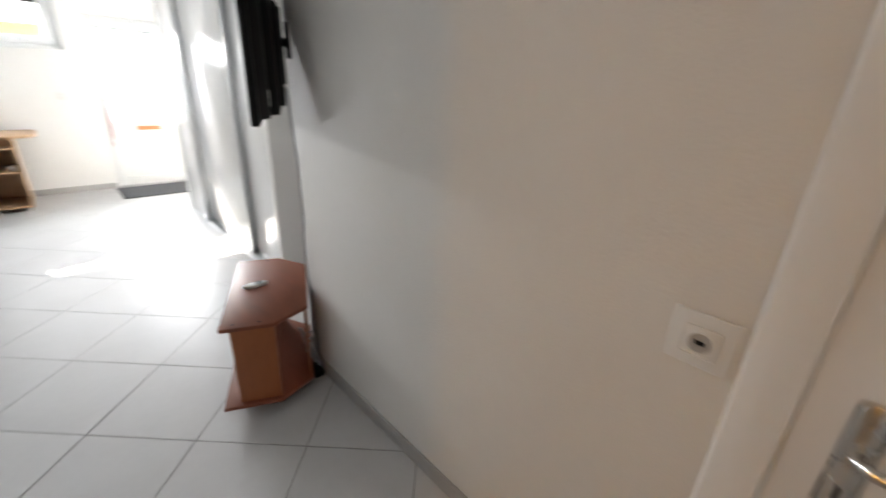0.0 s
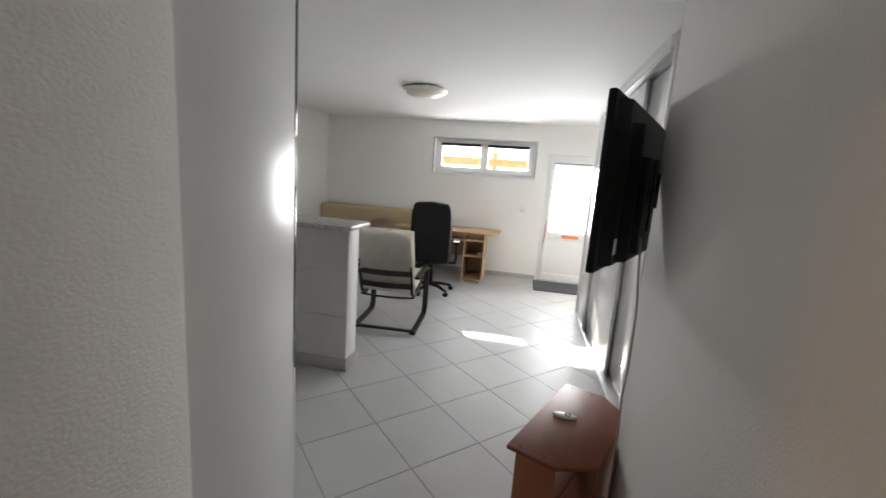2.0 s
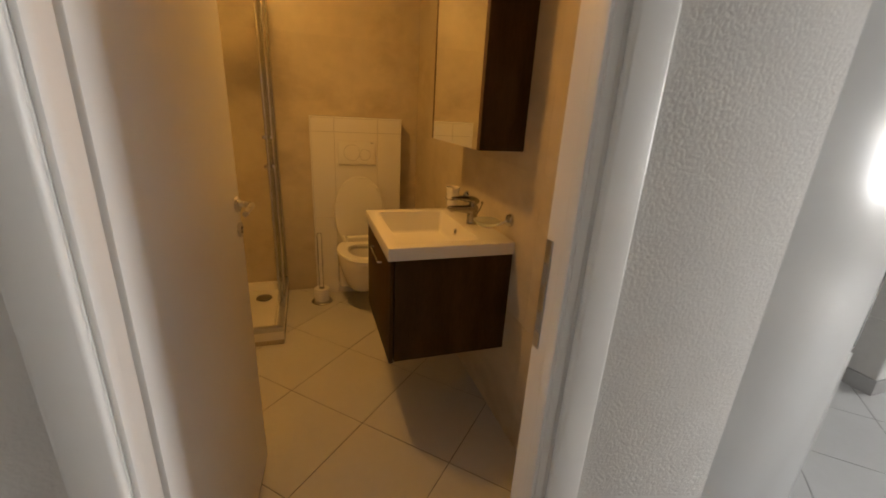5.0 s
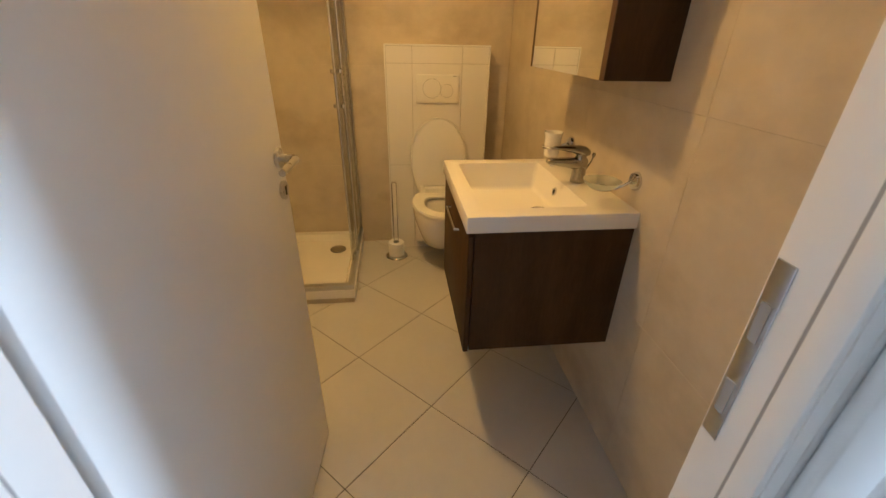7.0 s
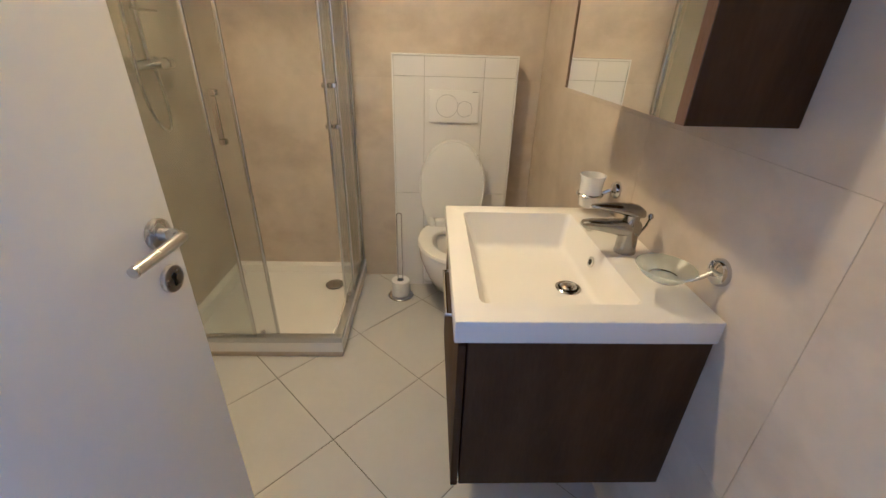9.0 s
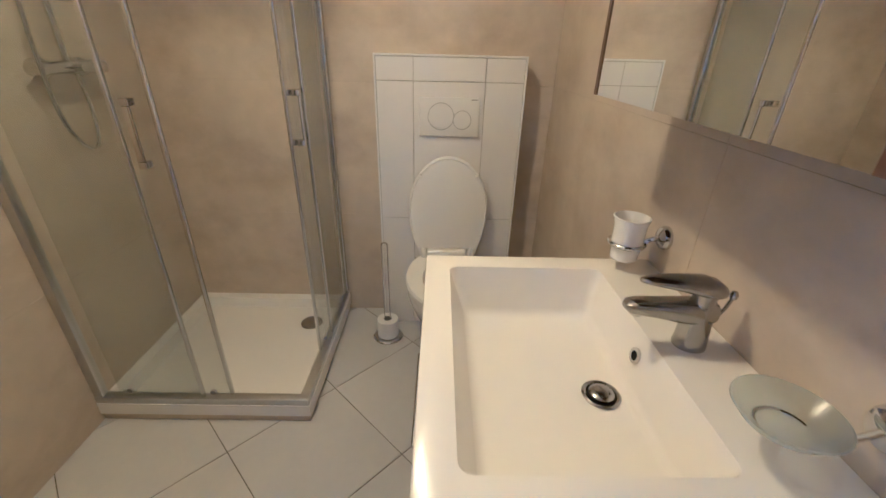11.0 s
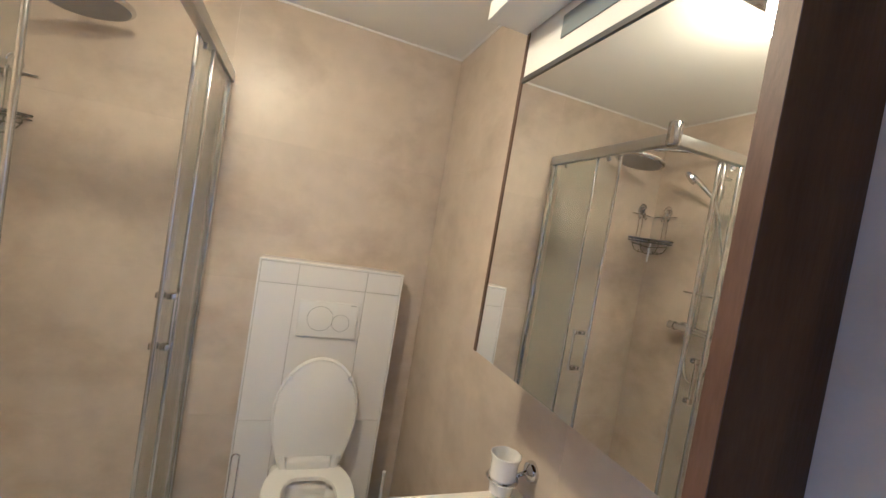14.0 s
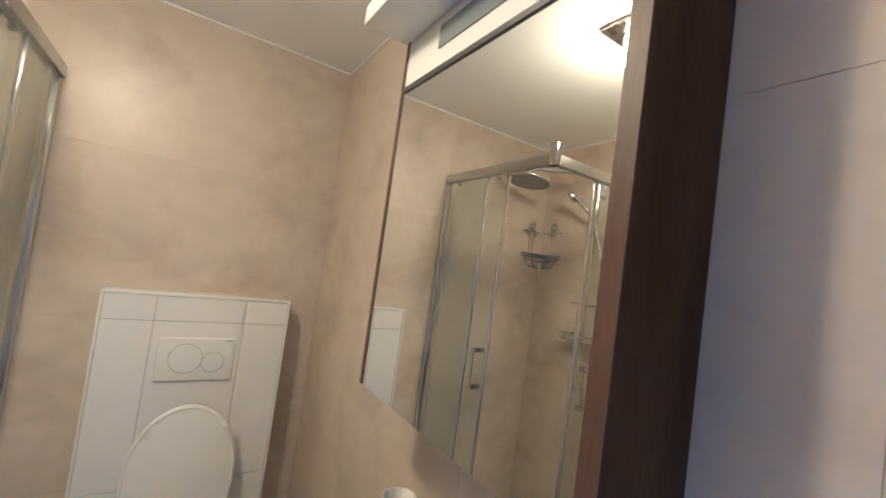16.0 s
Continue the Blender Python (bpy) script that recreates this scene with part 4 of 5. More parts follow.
sofa()
bm = bmesh.new()
n = 16
g = []
for j in range(n + 1):
    row = []
    for i in range(n + 1):
        u, v = i / n, j / n
        hump = math.sin(math.pi * u) ** 0.7 * math.sin(math.pi * v) ** 0.7
        row.append(bm.verts.new((-3.35 + 1.05 * u, 5.95 + 0.58 * v, 0.442 + hump * (0.40 + 0.05 * math.sin(9 * u + 3 * v) + 0.04 * math.sin(14 * v - 5 * u)))))
    g.append(row)
for j in range(n):
    for i in range(n):
        bm.faces.new((g[j][i], g[j][i + 1], g[j + 1][i + 1], g[j + 1][i]))
bmesh.ops.solidify(bm, geom=list(bm.faces), thickness=0.01)
bl = solid("blanket", bm, M_BLANKET, "crumpled pinkish-brown blanket heaped on the sofa", "blanket")


# ---------- bathroom ----------
def vanity():
    t = thing("vanity_cabinet", pose(-2.51, 0.75, 0.40), "wall-hung dark wood vanity cabinet under the basin", "cabinet")
    part("side_panel", B(-2.230, -2.212, 0.242, BN, 0.391, 0.850, 0.0012), M_WENGE, t)
    part("side_panel", B(-2.812, -2.794, 0.242, BN, 0.391, 0.850, 0.0012), M_WENGE, t)
    part("bottom_panel", B(-2.794, -2.230, 0.242, BN, 0.391, 0.409), M_WENGE, t)
    part("back_panel", B(-2.794, -2.230, BN - 0.016, BN, 0.409, 0.845), M_WENGE, t)
    f = part("drawer_front", B(-2.812, -2.212, 0.221, 0.238, 0.385, 0.835, 0.0015), M_WENGE, t)
    bm = tube(bmesh.new(), [(-2.62, 0.222, 0.775), (-2.62, 0.206, 0.775), (-2.40, 0.206, 0.775), (-2.40, 0.222, 0.775)], 0.005, 10)
    part("handle", bm, M_CHROME, f, "chrome bar handle")


vanity()


def basin():
    t = thing("washbasin", pose(-2.51, 0.75, 0.85), "white square washbasin with a rectangular bowl", "washbasin")
    x0, x1, y0, y1, z0, z1 = -2.828, -2.200, 0.212, BN, 0.851, 0.905
    a0, a1, b0, b1 = -2.771, -2.262, 0.267, 0.612
    c0, c1, d0, d1, zb = -2.735, -2.300, 0.305, 0.590, 0.800
    bm = bmesh.new()
    loop = lambda xa, xb, ya, yb, z: [bm.verts.new(p) for p in ((xa, ya, z), (xb, ya, z), (xb, yb, z), (xa, yb, z))]
    und, out, rim, bot = loop(x0, x1, y0, y1, z0), loop(x0, x1, y0, y1, z1), loop(a0, a1, b0, b1, z1), loop(c0, c1, d0, d1, zb)
    uin = loop(a0 - 0.01, a1 + 0.01, b0 - 0.01, b1 + 0.01, z0)
    ubt = loop(c0 - 0.01, c1 + 0.01, d0 - 0.01, d1 + 0.01, zb - 0.012)
    for A, C in ((und, out), (out, rim), (rim, bot), (uin, und), (ubt, uin)):
        for k in range(4):
            bm.faces.new((A[k], A[(k + 1) % 4], C[(k + 1) % 4], C[k]))
    bm.faces.new(bot)
    bm.faces.new(ubt[::-1])
    inner = [e for e in bm.edges if all(v in rim + bot for v in e.verts) and not all(v in rim for v in e.verts)]
    rest = [e for e in bm.edges if all(v in out for v in e.verts) or all(v in rim for v in e.verts) or (e.verts[0] in und + out and e.verts[1] in und + out)]
    bmesh.ops.bevel(bm, geom=inner, offset=0.018, segments=4, affect="EDGES", profile=0.5)
    rest = [e for e in rest if e.is_valid]
    bmesh.ops.bevel(bm, geom=rest, offset=0.004, segments=2, affect="EDGES", profile=0.5)
    bmesh.ops.recalc_face_normals(bm, faces=bm.faces)
    part("bowl", bm, M_BASIN, t)
    bm = lathe(bmesh.new(), [(0.026, 0.001), (0.033, 0.0), (0.0345, 0.003), (0.031, 0.0055), (0.027, 0.004), (0.026, 0.001)], pose(-2.49, 0.537, zb), 32)
    dr = part("drain", bm, M_TAP, t, "chrome drain ring")
    # black disc colours in the shade between ring and plug
    part("drain_gap_shade", disc(bmesh.new(), (-2.49, 0.537, zb), (0, 0, 1), 0.0265, 0.002, 28), M_BLACK, dr, "black disc painting the shade round the plug")
    part("drain_plug", lathe(bmesh.new(), [(0.010, 0.002), (0.021, 0.004), (0.0225, 0.007), (0.020, 0.0095), (0.012, 0.0115), (0, 0.012)], pose(-2.49, 0.537, zb), 28), M_TAP, dr, "domed chrome plug")
    bm = lathe(bmesh.new(), [(0.009, 0.0), (0.015, 0.0), (0.015, 0.004), (0.009, 0.004), (0.009, 0.0)], Matrix.Translation((-2.525, 0.6015, 0.862)) @ Vector((0, -1, 0.22)).to_track_quat("Z", "Y").to_matrix().to_4x4(), 24)
    part("overflow_ring", bm, M_CHROME, t, "chrome overflow ring")
    part("overflow_hole", disc(bmesh.new(), (-2.525, 0.603, 0.862), (0, -1, 0.22), 0.010, 0.002), M_BLACK, t, "dark overflow opening")


basin()


def loft(bm, x, secs, seg=24, p=0.7):
    """Rounded sections (y, height, half width, half height) joined along y."""
    rings = []
    for y, zc, hw, hh in secs:
        r = []
        for k in range(seg):
            c, s = math.cos(2 * math.pi * k / seg), math.sin(2 * math.pi * k / seg)
            r.append(bm.verts.new((x + hw * math.copysign(abs(c) ** p, c), y, zc + hh * math.copysign(abs(s) ** p, s))))
        rings.append(r)
    for a, c in zip(rings, rings[1:]):
        for k in range(seg):
            bm.faces.new((a[k], a[(k + 1) % seg], c[(k + 1) % seg], c[k]))
    bm.faces.new(rings[0][::-1])
    bm.faces.new(rings[-1])
    bmesh.ops.recalc_face_normals(bm, faces=bm.faces)
    return bm


def mixer_tap():
    x, y = -2.507, 0.672
    t = thing("basin_mixer", pose(x, y, 0.905), "chrome single-lever basin mixer", "tap")
    # oval column, widest at its foot, running up into the spout
    bm = bmesh.new()
    rows = []
    for z, hw, hd, dy in ((0.905, 0.0245, 0.0275, 0.002), (0.908, 0.0250, 0.0280, 0.002), (0.920, 0.0235, 0.0265, 0.002), (0.950, 0.0215, 0.0250, 0.001),
                          (0.975, 0.0215, 0.0250, 0.000), (0.990, 0.0212, 0.0245, 0.000), (0.994, 0.0195, 0.0225, 0.000)):
        rows.append([bm.verts.new((x + hw * math.cos(a), y + dy + hd * math.sin(a), z)) for a in [2 * math.pi * k / 28 for k in range(28)]])
    for a, b in zip(rows, rows[1:]):
        for k in range(28):
            bm.faces.new((a[k], a[(k + 1) % 28], b[(k + 1) % 28], b[k]))
    bm.faces.new(rows[0][::-1])
    bm.faces.new(rows[-1])
    bmesh.ops.recalc_face_normals(bm, faces=bm.faces)
    part("body", bm, M_TAP, t)
    bm = loft(bmesh.new(), x, [(y + 0.026, 0.976, 0.008, 0.008), (y + 0.023, 0.975, 0.018, 0.017), (y + 0.010, 0.974, 0.0215, 0.022), (y - 0.030, 0.976, 0.021, 0.020),
                               (y - 0.070, 0.980, 0.019, 0.015), (0.568, 0.983, 0.0175, 0.012), (0.552, 0.983, 0.015, 0.009), (0.546, 0.983, 0.008, 0.004)], p=0.62)
    part("spout", bm, M_TAP, t)
    part("neck", lathe(bmesh.new(), [(0, 0), (0.0205, 0), (0.0195, 0.010), (0.0205, 0.022), (0, 0.022)], pose(x, y, 0.990), 28), M_TAP, t)
    bm = loft(bmesh.new(), x, [(y + 0.030, 1.014, 0.006, 0.006), (y + 0.027, 1.014, 0.015, 0.011), (y + 0.014, 1.018, 0.0215, 0.016), (y - 0.006, 1.022, 0.0235, 0.017),
                               (y - 0.040, 1.027, 0.0215, 0.012), (y - 0.075, 1.030, 0.0165, 0.008), (0.574, 1.031, 0.0115, 0.0055), (0.566, 1.031, 0.008, 0.004), (0.562, 1.031, 0.004, 0.002)], p=0.85)
    part("lever", bm, M_TAP, t)
    bm = tube(bmesh.new(), [(x, y + 0.026, 0.95), (x, y + 0.042, 0.98), (x, y + 0.048, 1.0)], 0.003, 8)
    lathe(bm, [(0, 0), (0.006, 0.004), (0.007, 0.010), (0.004, 0.016), (0, 0.017)], pose(x, y + 0.048, 0.996), 14)
    part("waste_rod", bm, M_TAP, t)
    part("aerator", disc(bmesh.new(), (x, 0.568, 0.966), (0, 0, 1), 0.010, 0.008), M_STEEL, t)


mixer_tap()


def rosette(t, x, z, r=0.027):
    part("rosette", lathe(bmesh.new(), [(0, 0), (r, 0), (r, 0.006), (r * 0.85, 0.014), (r * 0.5, 0.019), (0, 0.021)],
                          Matrix.Translation((x, BN, z)) @ Vector((0, -1, 0)).to_track_quat("Z", "Y").to_matrix().to_4x4(), 26), M_CHROME, t, "round chrome wall rosette")


def ring(c, r, n=24):
    return [(c[0] + r * math.cos(2 * math.pi * k / n), c[1] + r * math.sin(2 * math.pi * k / n), c[2]) for k in range(n)]


ch = thing("tumbler_holder", pose(-2.79, BN, 0.99), "chrome wall holder with a white tumbler", "tumbler holder")
rosette(ch, -2.775, 0.985)
bm = tube(bmesh.new(), ring((-2.785, 0.668, 0.968), 0.037), 0.005, 8, True)
tube(bm, [(-2.775, BN - 0.018, 0.985), (-2.777, BN - 0.035, 0.978), (-2.782, 0.704, 0.968)], 0.006, 8)
part("ring", bm, M_CHROME, ch)
part("tumbler", lathe(bmesh.new(), [(0, 0), (0.026, 0), (0.030, 0.004), (0.034, 0.05), (0.035, 0.085), (0.040, 0.102), (0.037, 0.103), (0.032, 0.085), (0.030, 0.05), (0.026, 0.008), (0, 0.007)],
                      pose(-2.785, 0.668, 0.928), 30), M_CERAMIC, ch, "white ceramic tumbler")

sd = thing("soap_dish", pose(-2.28, BN, 0.97), "frosted glass soap dish on a chrome wall holder", "soap dish")
rosette(sd, -2.262, 0.985, 0.029)
bm = tube(bmesh.new(), ring((-2.292, 0.655, 0.955), 0.030), 0.003, 8, True)
tube(bm, [(-2.262, BN - 0.018, 0.985), (-2.265, 0.716, 0.972), (-2.274, 0.690, 0.956)], 0.0045, 8)
part("ring", bm, M_CHROME, sd)
part("dish", lathe(bmesh.new(), [(0, 0), (0.030, 0.002), (0.046, 0.013), (0.060, 0.030), (0.0575, 0.031), (0.044, 0.017), (0.028, 0.007), (0, 0.005)], pose(-2.295, 0.655, 0.950), 32), M_DISH, sd, "frosted glass dish")


def mirror_cabinet():
    x0, x1, y0, z0, z1 = -2.858, -2.220, 0.562, 1.275, 2.132
    t = thing("mirror_cabinet", pose(-2.54, BN, z0), "dark wood mirror cabinet with a white light canopy", "mirror cabinet")
    part("side_panel", B(x0, x0 + 0.012, y0, BN, z0, z1, 0.001), M_WENGE, t)
    part("side_panel", B(x1 - 0.026, x1, y0, BN, z0, z1, 0.0015), M_WENGE, t)
    part("edge_band", B(x1 - 0.0265, x1 + 0.0005, y0 - 0.002, y0, z0, z1), M_WENGE_X, t, "lighter wood edge band")
    part("edge_band", B(x0, x0 + 0.0125, y0 - 0.002, y0, z0, z1), M_WENGE_X, t, "lighter wood edge band")
    part("bottom_panel", B(x0 + 0.012, x1 - 0.026, y0 + 0.02, BN, z0 + 0.004, z0 + 0.020), M_WENGE, t)
    part("back_panel", B(x0 + 0.012, x1 - 0.026, BN - 0.02, BN - 0.004, z0 + 0.02, z1), M_WENGE, t)
    part("mirror_door", B(x0 + 0.013, x1 - 0.027, y0, y0 + 0.018, z0, 1.972), M_MIRROR, t, "mirror glass door")
    part("metal_strip", B(x0 + 0.013, x1 - 0.027, y0 - 0.004, y0 + 0.010, 1.970, 1.982), M_DKGREY, t)
    lp = part("light_panel", B(x0 + 0.013, x1 - 0.027, y0, y0 + 0.016, 1.982, z1), M_PLASTIC, t, "white light panel")
    part("glass_strip", B(-2.70, -2.36, y0 - 0.003, y0, 2.026, 2.076), M_GLASSBLUE, lp, "blue-grey glass strip")
    part("canopy", B(x0 + 0.0, x1 - 0.0, 0.445, y0 - 0.004, 2.094, z1 + 0.008, 0.003), M_PLASTIC, t, "projecting white canopy")
    part("door_knob", disc(bmesh.new(), (-2.80, y0 + 0.03, z0 - 0.006), (0, 0, 1), 0.006, 0.012), M_CHROME, t)


mirror_cabinet()

bl2 = thing("bathroom_ceiling_lamp", pose(-2.75, -0.24, H), "square metal ceiling lamp with a lit white glass shade", "lamp")
part("base_plate", B(-2.86, -2.64, -0.35, -0.13, H - 0.012, H, 0.003), M_STEEL, bl2)
part("collar", B(-2.80, -2.70, -0.30, -0.20, H - 0.016, H - 0.011), M_STEEL, bl2)
part("shade", B(-2.81, -2.69, -0.31, -0.19, H - 0.105, H - 0.014, 0.014, 3), M_OPAL_ON, bl2, "lit white glass shade")


def cistern_box():
    x, y0, y1, h = -3.790, -0.038, 0.597, 1.330
    t = thing("cistern_box", pose(-3.85, 0.28, 0), "white tiled cistern box behind the toilet", "cistern box")
    part("core", B(BX, x - 0.006, y0 + 0.002, y1 - 0.002, 0, h - 0.002), M_WGROUT, t)
    ys, zs = (y0 + 0.006, 0.124, 0.428, y1 - 0.006), (0.0, 0.614, 1.231, h - 0.006)
    for i in range(3):
        for j in range(3):
            part("tile", B(x - 0.006, x, ys[i] + 0.0012, ys[i + 1] - 0.0012, zs[j] + 0.0012, zs[j + 1] - 0.0012, 0.0008, 1), M_WTILE, t)
    for j in range(3):
        part("side_tile", B(BX, x - 0.006, y1 - 0.002, y1 + 0.003, zs[j] + 0.0012, zs[j + 1] - 0.0012, 0.0008, 1), M_WTILE, t)
        part("side_tile", B(BX, x - 0.006, y0 - 0.003, y0 + 0.002, zs[j] + 0.0012, zs[j + 1] - 0.0012, 0.0008, 1), M_WTILE, t)
    part("top_tile", B(BX, x - 0.006, y0 + 0.002, y1 - 0.002, h - 0.002, h + 0.004, 0.001), M_WTILE, t)
    bm = B(x - 0.006, x + 0.002, y0 - 0.003, y1 + 0.003, h - 0.005, h + 0.004, 0.0015)
    box(bm, x - 0.006, x + 0.002, y0 - 0.003, y0 + 0.005, 0, h - 0.005, 0.0015)
    box(bm, x - 0.006, x + 0.002, y1 - 0.005, y1 + 0.003, 0, h - 0.005, 0.0015)
    part("edge_trim", bm, M_PLASTIC, t)
    fp = thing("flush_plate", pose(x, 0.278, 1.088), "white dual flush plate with two round buttons", "flush plate")
    part("plate", B(x, x + 0.012, 0.148, 0.409, 1.007, 1.171, 0.004, 3), M_PLASTIC, fp)
    for yc, zc, r in ((0.243, 1.092, 0.055), (0.335, 1.078, 0.038)):
        part("button_gap", lathe(bmesh.new(), [(r, 0), (r + 0.0018, 0), (r + 0.0018, 0.0004), (r, 0.0004), (r, 0)], Matrix.Translation((x + 0.0121, yc, zc)) @ pose(0, 0, 0, 0, 90, 0), 40), M_GREYPL, fp)
        part("button", disc(bmesh.new(), (x + 0.0112, yc, zc), (1, 0, 0), r - 0.0005, 0.0025, 40, 0.4), M_PLASTIC, fp)
    part("mark", B(x + 0.0121, x + 0.0126, 0.372, 0.398, 1.160, 1.164), M_GREYPL, fp)


cistern_box()


def toilet():
    cx, cy = -3.52, 0.283
    t = thing("toilet", pose(-3.6, cy, 0.08), "white wall-hung toilet with the lid up", "toilet")

    def egg(s, z, dx=0.0, n=36):
        out = []
        for k in range(n):
            a = 2 * math.pi * k / n
            u, v = math.cos(a), math.sin(a)
            ln = 0.265 if u > 0 else 0.205
            w = v if u > 0 else math.copysign(abs(v) ** 0.5, v)
            out.append((cx + dx + u * ln * s, cy + w * 0.182 * s * (1 - 0.10 * max(u, 0) ** 2), z))
        return out
    bm = bmesh.new()
    rings = [egg(0.45, 0.11, -0.12), egg(0.60, 0.15, -0.09), egg(0.80, 0.26, -0.04), egg(0.95, 0.36, -0.01), egg(0.985, 0.420), egg(0.97, 0.430), egg(0.70, 0.430, 0.01), egg(0.64, 0.415, 0.01), egg(0.55, 0.32, 0.0), egg(0.25, 0.23, -0.02)]
    vs = [[bm.verts.new(p) for p in r] for r in rings]
    for a, b in zip(vs, vs[1:]):
        for k in range(36):
            bm.faces.new((a[k], a[(k + 1) % 36], b[(k + 1) % 36], b[k]))
    bm.faces.new(vs[0][::-1])
    bm.faces.new(vs[-1])
    box(bm, -3.788, -3.62, cy - 0.16, cy + 0.16, 0.11, 0.427, 0.03, 3)
    bmesh.ops.recalc_face_normals(bm, faces=bm.faces)
    part("bowl", bm, M_CERAMIC, t)
    bm = bmesh.new()
    rings = [egg(1.0, 0.433), egg(1.01, 0.442), egg(0.98, 0.454), egg(0.80, 0.457, 0.012), egg(0.60, 0.451, 0.02), egg(0.58, 0.436, 0.02)]
    vs = [[bm.verts.new(p) for p in r] for r in rings]
    for a, b in zip(vs, vs[1:] + vs[:1]):
        for k in range(36):
            bm.faces.new((a[k], a[(k + 1) % 36], b[(k + 1) % 36], b[k]))
    bmesh.ops.recalc_face_normals(bm, faces=bm.faces)
    box(bm, -3.735, -3.668, cy - 0.094, cy + 0.094, 0.436, 0.496, 0.012, 3)
    part("seat", bm, M_PLASTIC, t)
    # raised lid, leaning a little against the wall
    half = [(0.098, 0.042), (0.102, 0.004), (0.112, -0.004), (0.130, 0.004), (0.150, 0.06), (0.170, 0.12), (0.180, 0.18), (0.182, 0.23)]
    half += [(0.182 * math.cos(a), 0.23 + 0.245 * math.sin(a)) for a in [math.pi / 2 * k / 10 for k in range(1, 10)]]
    prof = half + [(0.0, 0.475)] + [(-p, q) for p, q in reversed(half)]
    bm = bmesh.new()
    m = Matrix.Translation((-3.700, cy, 0.455)) @ Matrix(((0, 0, 1, 0), (1, 0, 0, 0), (0, 1, 0, 0), (0, 0, 0, 1))) @ pose(0, 0, 0, -5, 0, 0)
    prism(bm, prof, -0.012, 0.010, 0.006, m, 3)
    lid = part("lid", bm, M_PLASTIC, t, "raised oval lid")
    edge = [(p * 0.955, 0.23 + (q - 0.23) * 0.965, 0.0105) for p, q in prof if q > 0.10]
    rim = tube(bmesh.new(), edge, 0.0035, 8)
    bmesh.ops.transform(rim, matrix=m, verts=rim.verts)
    part("lid_rim", rim, M_PLASTIC, lid, "raised rim of the lid")
    for s in (-1, 1):
        part("bumper", disc(bmesh.new(), (-3.725, cy + s * 0.128, 0.845), (1, 0, 0), 0.009, 0.022, 14), M_PLASTIC, lid)
        part("hinge", tube(bmesh.new(), [(-3.690, cy + s * 0.105, 0.436), (-3.690, cy + s * 0.108, 0.465), (-3.697, cy + s * 0.118, 0.50)], [0.018, 0.017, 0.010], 12), M_PLASTIC, t)


toilet()

rh = thing("spare_roll_stand", pose(-3.66, -0.010, 0), "chrome floor stand holding a white paper roll", "paper stand")
part("base", lathe(bmesh.new(), [(0, 0), (0.074, 0), (0.076, 0.005), (0.070, 0.010), (0.02, 0.014), (0, 0.014)], pose(-3.66, -0.010, 0), 32), M_CHROME, rh)
bm = tube(bmesh.new(), [(-3.66, -0.024, 0.012), (-3.66, -0.024, 0.525)] + arc((-3.66, -0.010, 0.525), 0.014, 180, 0, 8, "yz") + [(-3.66, 0.004, 0.012)], 0.0035, 8)
part("rod_loop", bm, M_CHROME, rh)
bm = lathe(bmesh.new(), [(0.021, 0), (0.052, 0), (0.054, 0.004), (0.054, 0.092), (0.052, 0.096), (0.021, 0.096), (0.021, 0)], pose(-3.66, -0.010, 0.014), 30)
part("paper_roll", bm, M_PAPER, rh, "white paper roll")
part("roll_core", lathe(bmesh.new(), [(0.0185, 0.001), (0.021, 0.001), (0.021, 0.0965), (0.0185, 0.0965), (0.0185, 0.001)], pose(-3.66, -0.010, 0.014), 24), M_GREYPL, rh, "grey cardboard core")

tb = thing("toilet_brush", pose(-3.715, 0.640, 0), "white toilet brush in a holder beside the toilet", "toilet brush")
part("holder", lathe(bmesh.new(), [(0, 0), (0.045, 0), (0.048, 0.01), (0.042, 0.13), (0.030, 0.135), (0.030, 0.02), (0, 0.02)], pose(-3.715, 0.640, 0), 24), M_PLASTIC, tb)
part("brush_handle", tube(bmesh.new(), [(-3.715, 0.640, 0.03), (-3.715, 0.640, 0.37), (-3.715, 0.640, 0.40)], [0.007, 0.007, 0.009], 10), M_PLASTIC, tb)

# ---------- shower ----------
TX0, TX1, TY0, TY1 = BX, -3.105, BS, -0.250


def shower_tray():
    t = thing("shower_tray", pose(-3.5, -0.66, 0), "white acrylic square shower tray on a tiled plinth", "shower tray")
    part("plinth", B(TX0, TX1 - 0.008, TY0, TY1 - 0.008, 0, 0.035, 0.002), M_BTILE, t, "beige tiled plinth")
    bm = bmesh.new()
    loop = lambda i, z: [bm.verts.new(p) for p in ((TX0 + i, TY0 + i, z), (TX1 - i, TY0 + i, z), (TX1 - i, TY1 - i, z), (TX0 + i, TY1 - i, z))]
    A = [loop(0, 0.035), loop(0, 0.088), loop(0.050, 0.088), loop(0.072, 0.046), loop(0.16, 0.041)]
    for a, b in zip(A, A[1:]):
        for k in range(4):
            bm.faces.new((a[k], a[(k + 1) % 4], b[(k + 1) % 4], b[k]))
    bm.faces.new(A[-1])
    bm.faces.new(A[0][::-1])
    es = [e for e in bm.edges if e.calc_face_angle(0) > 0.2]
    bmesh.ops.bevel(bm, geom=es, offset=0.012, segments=4, affect="EDGES", profile=0.5)
    bmesh.ops.recalc_face_normals(bm, faces=bm.faces)
    part("basin", bm, M_CERAMIC, t)
    part("drain_cover", lathe(bmesh.new(), [(0, 0.014), (0.040, 0.013), (0.053, 0.008), (0.055, 0.002), (0.05, 0)], pose(-3.70, -0.415, 0.044), 32), M_TAP, t, "round chrome drain cover")


shower_tray()


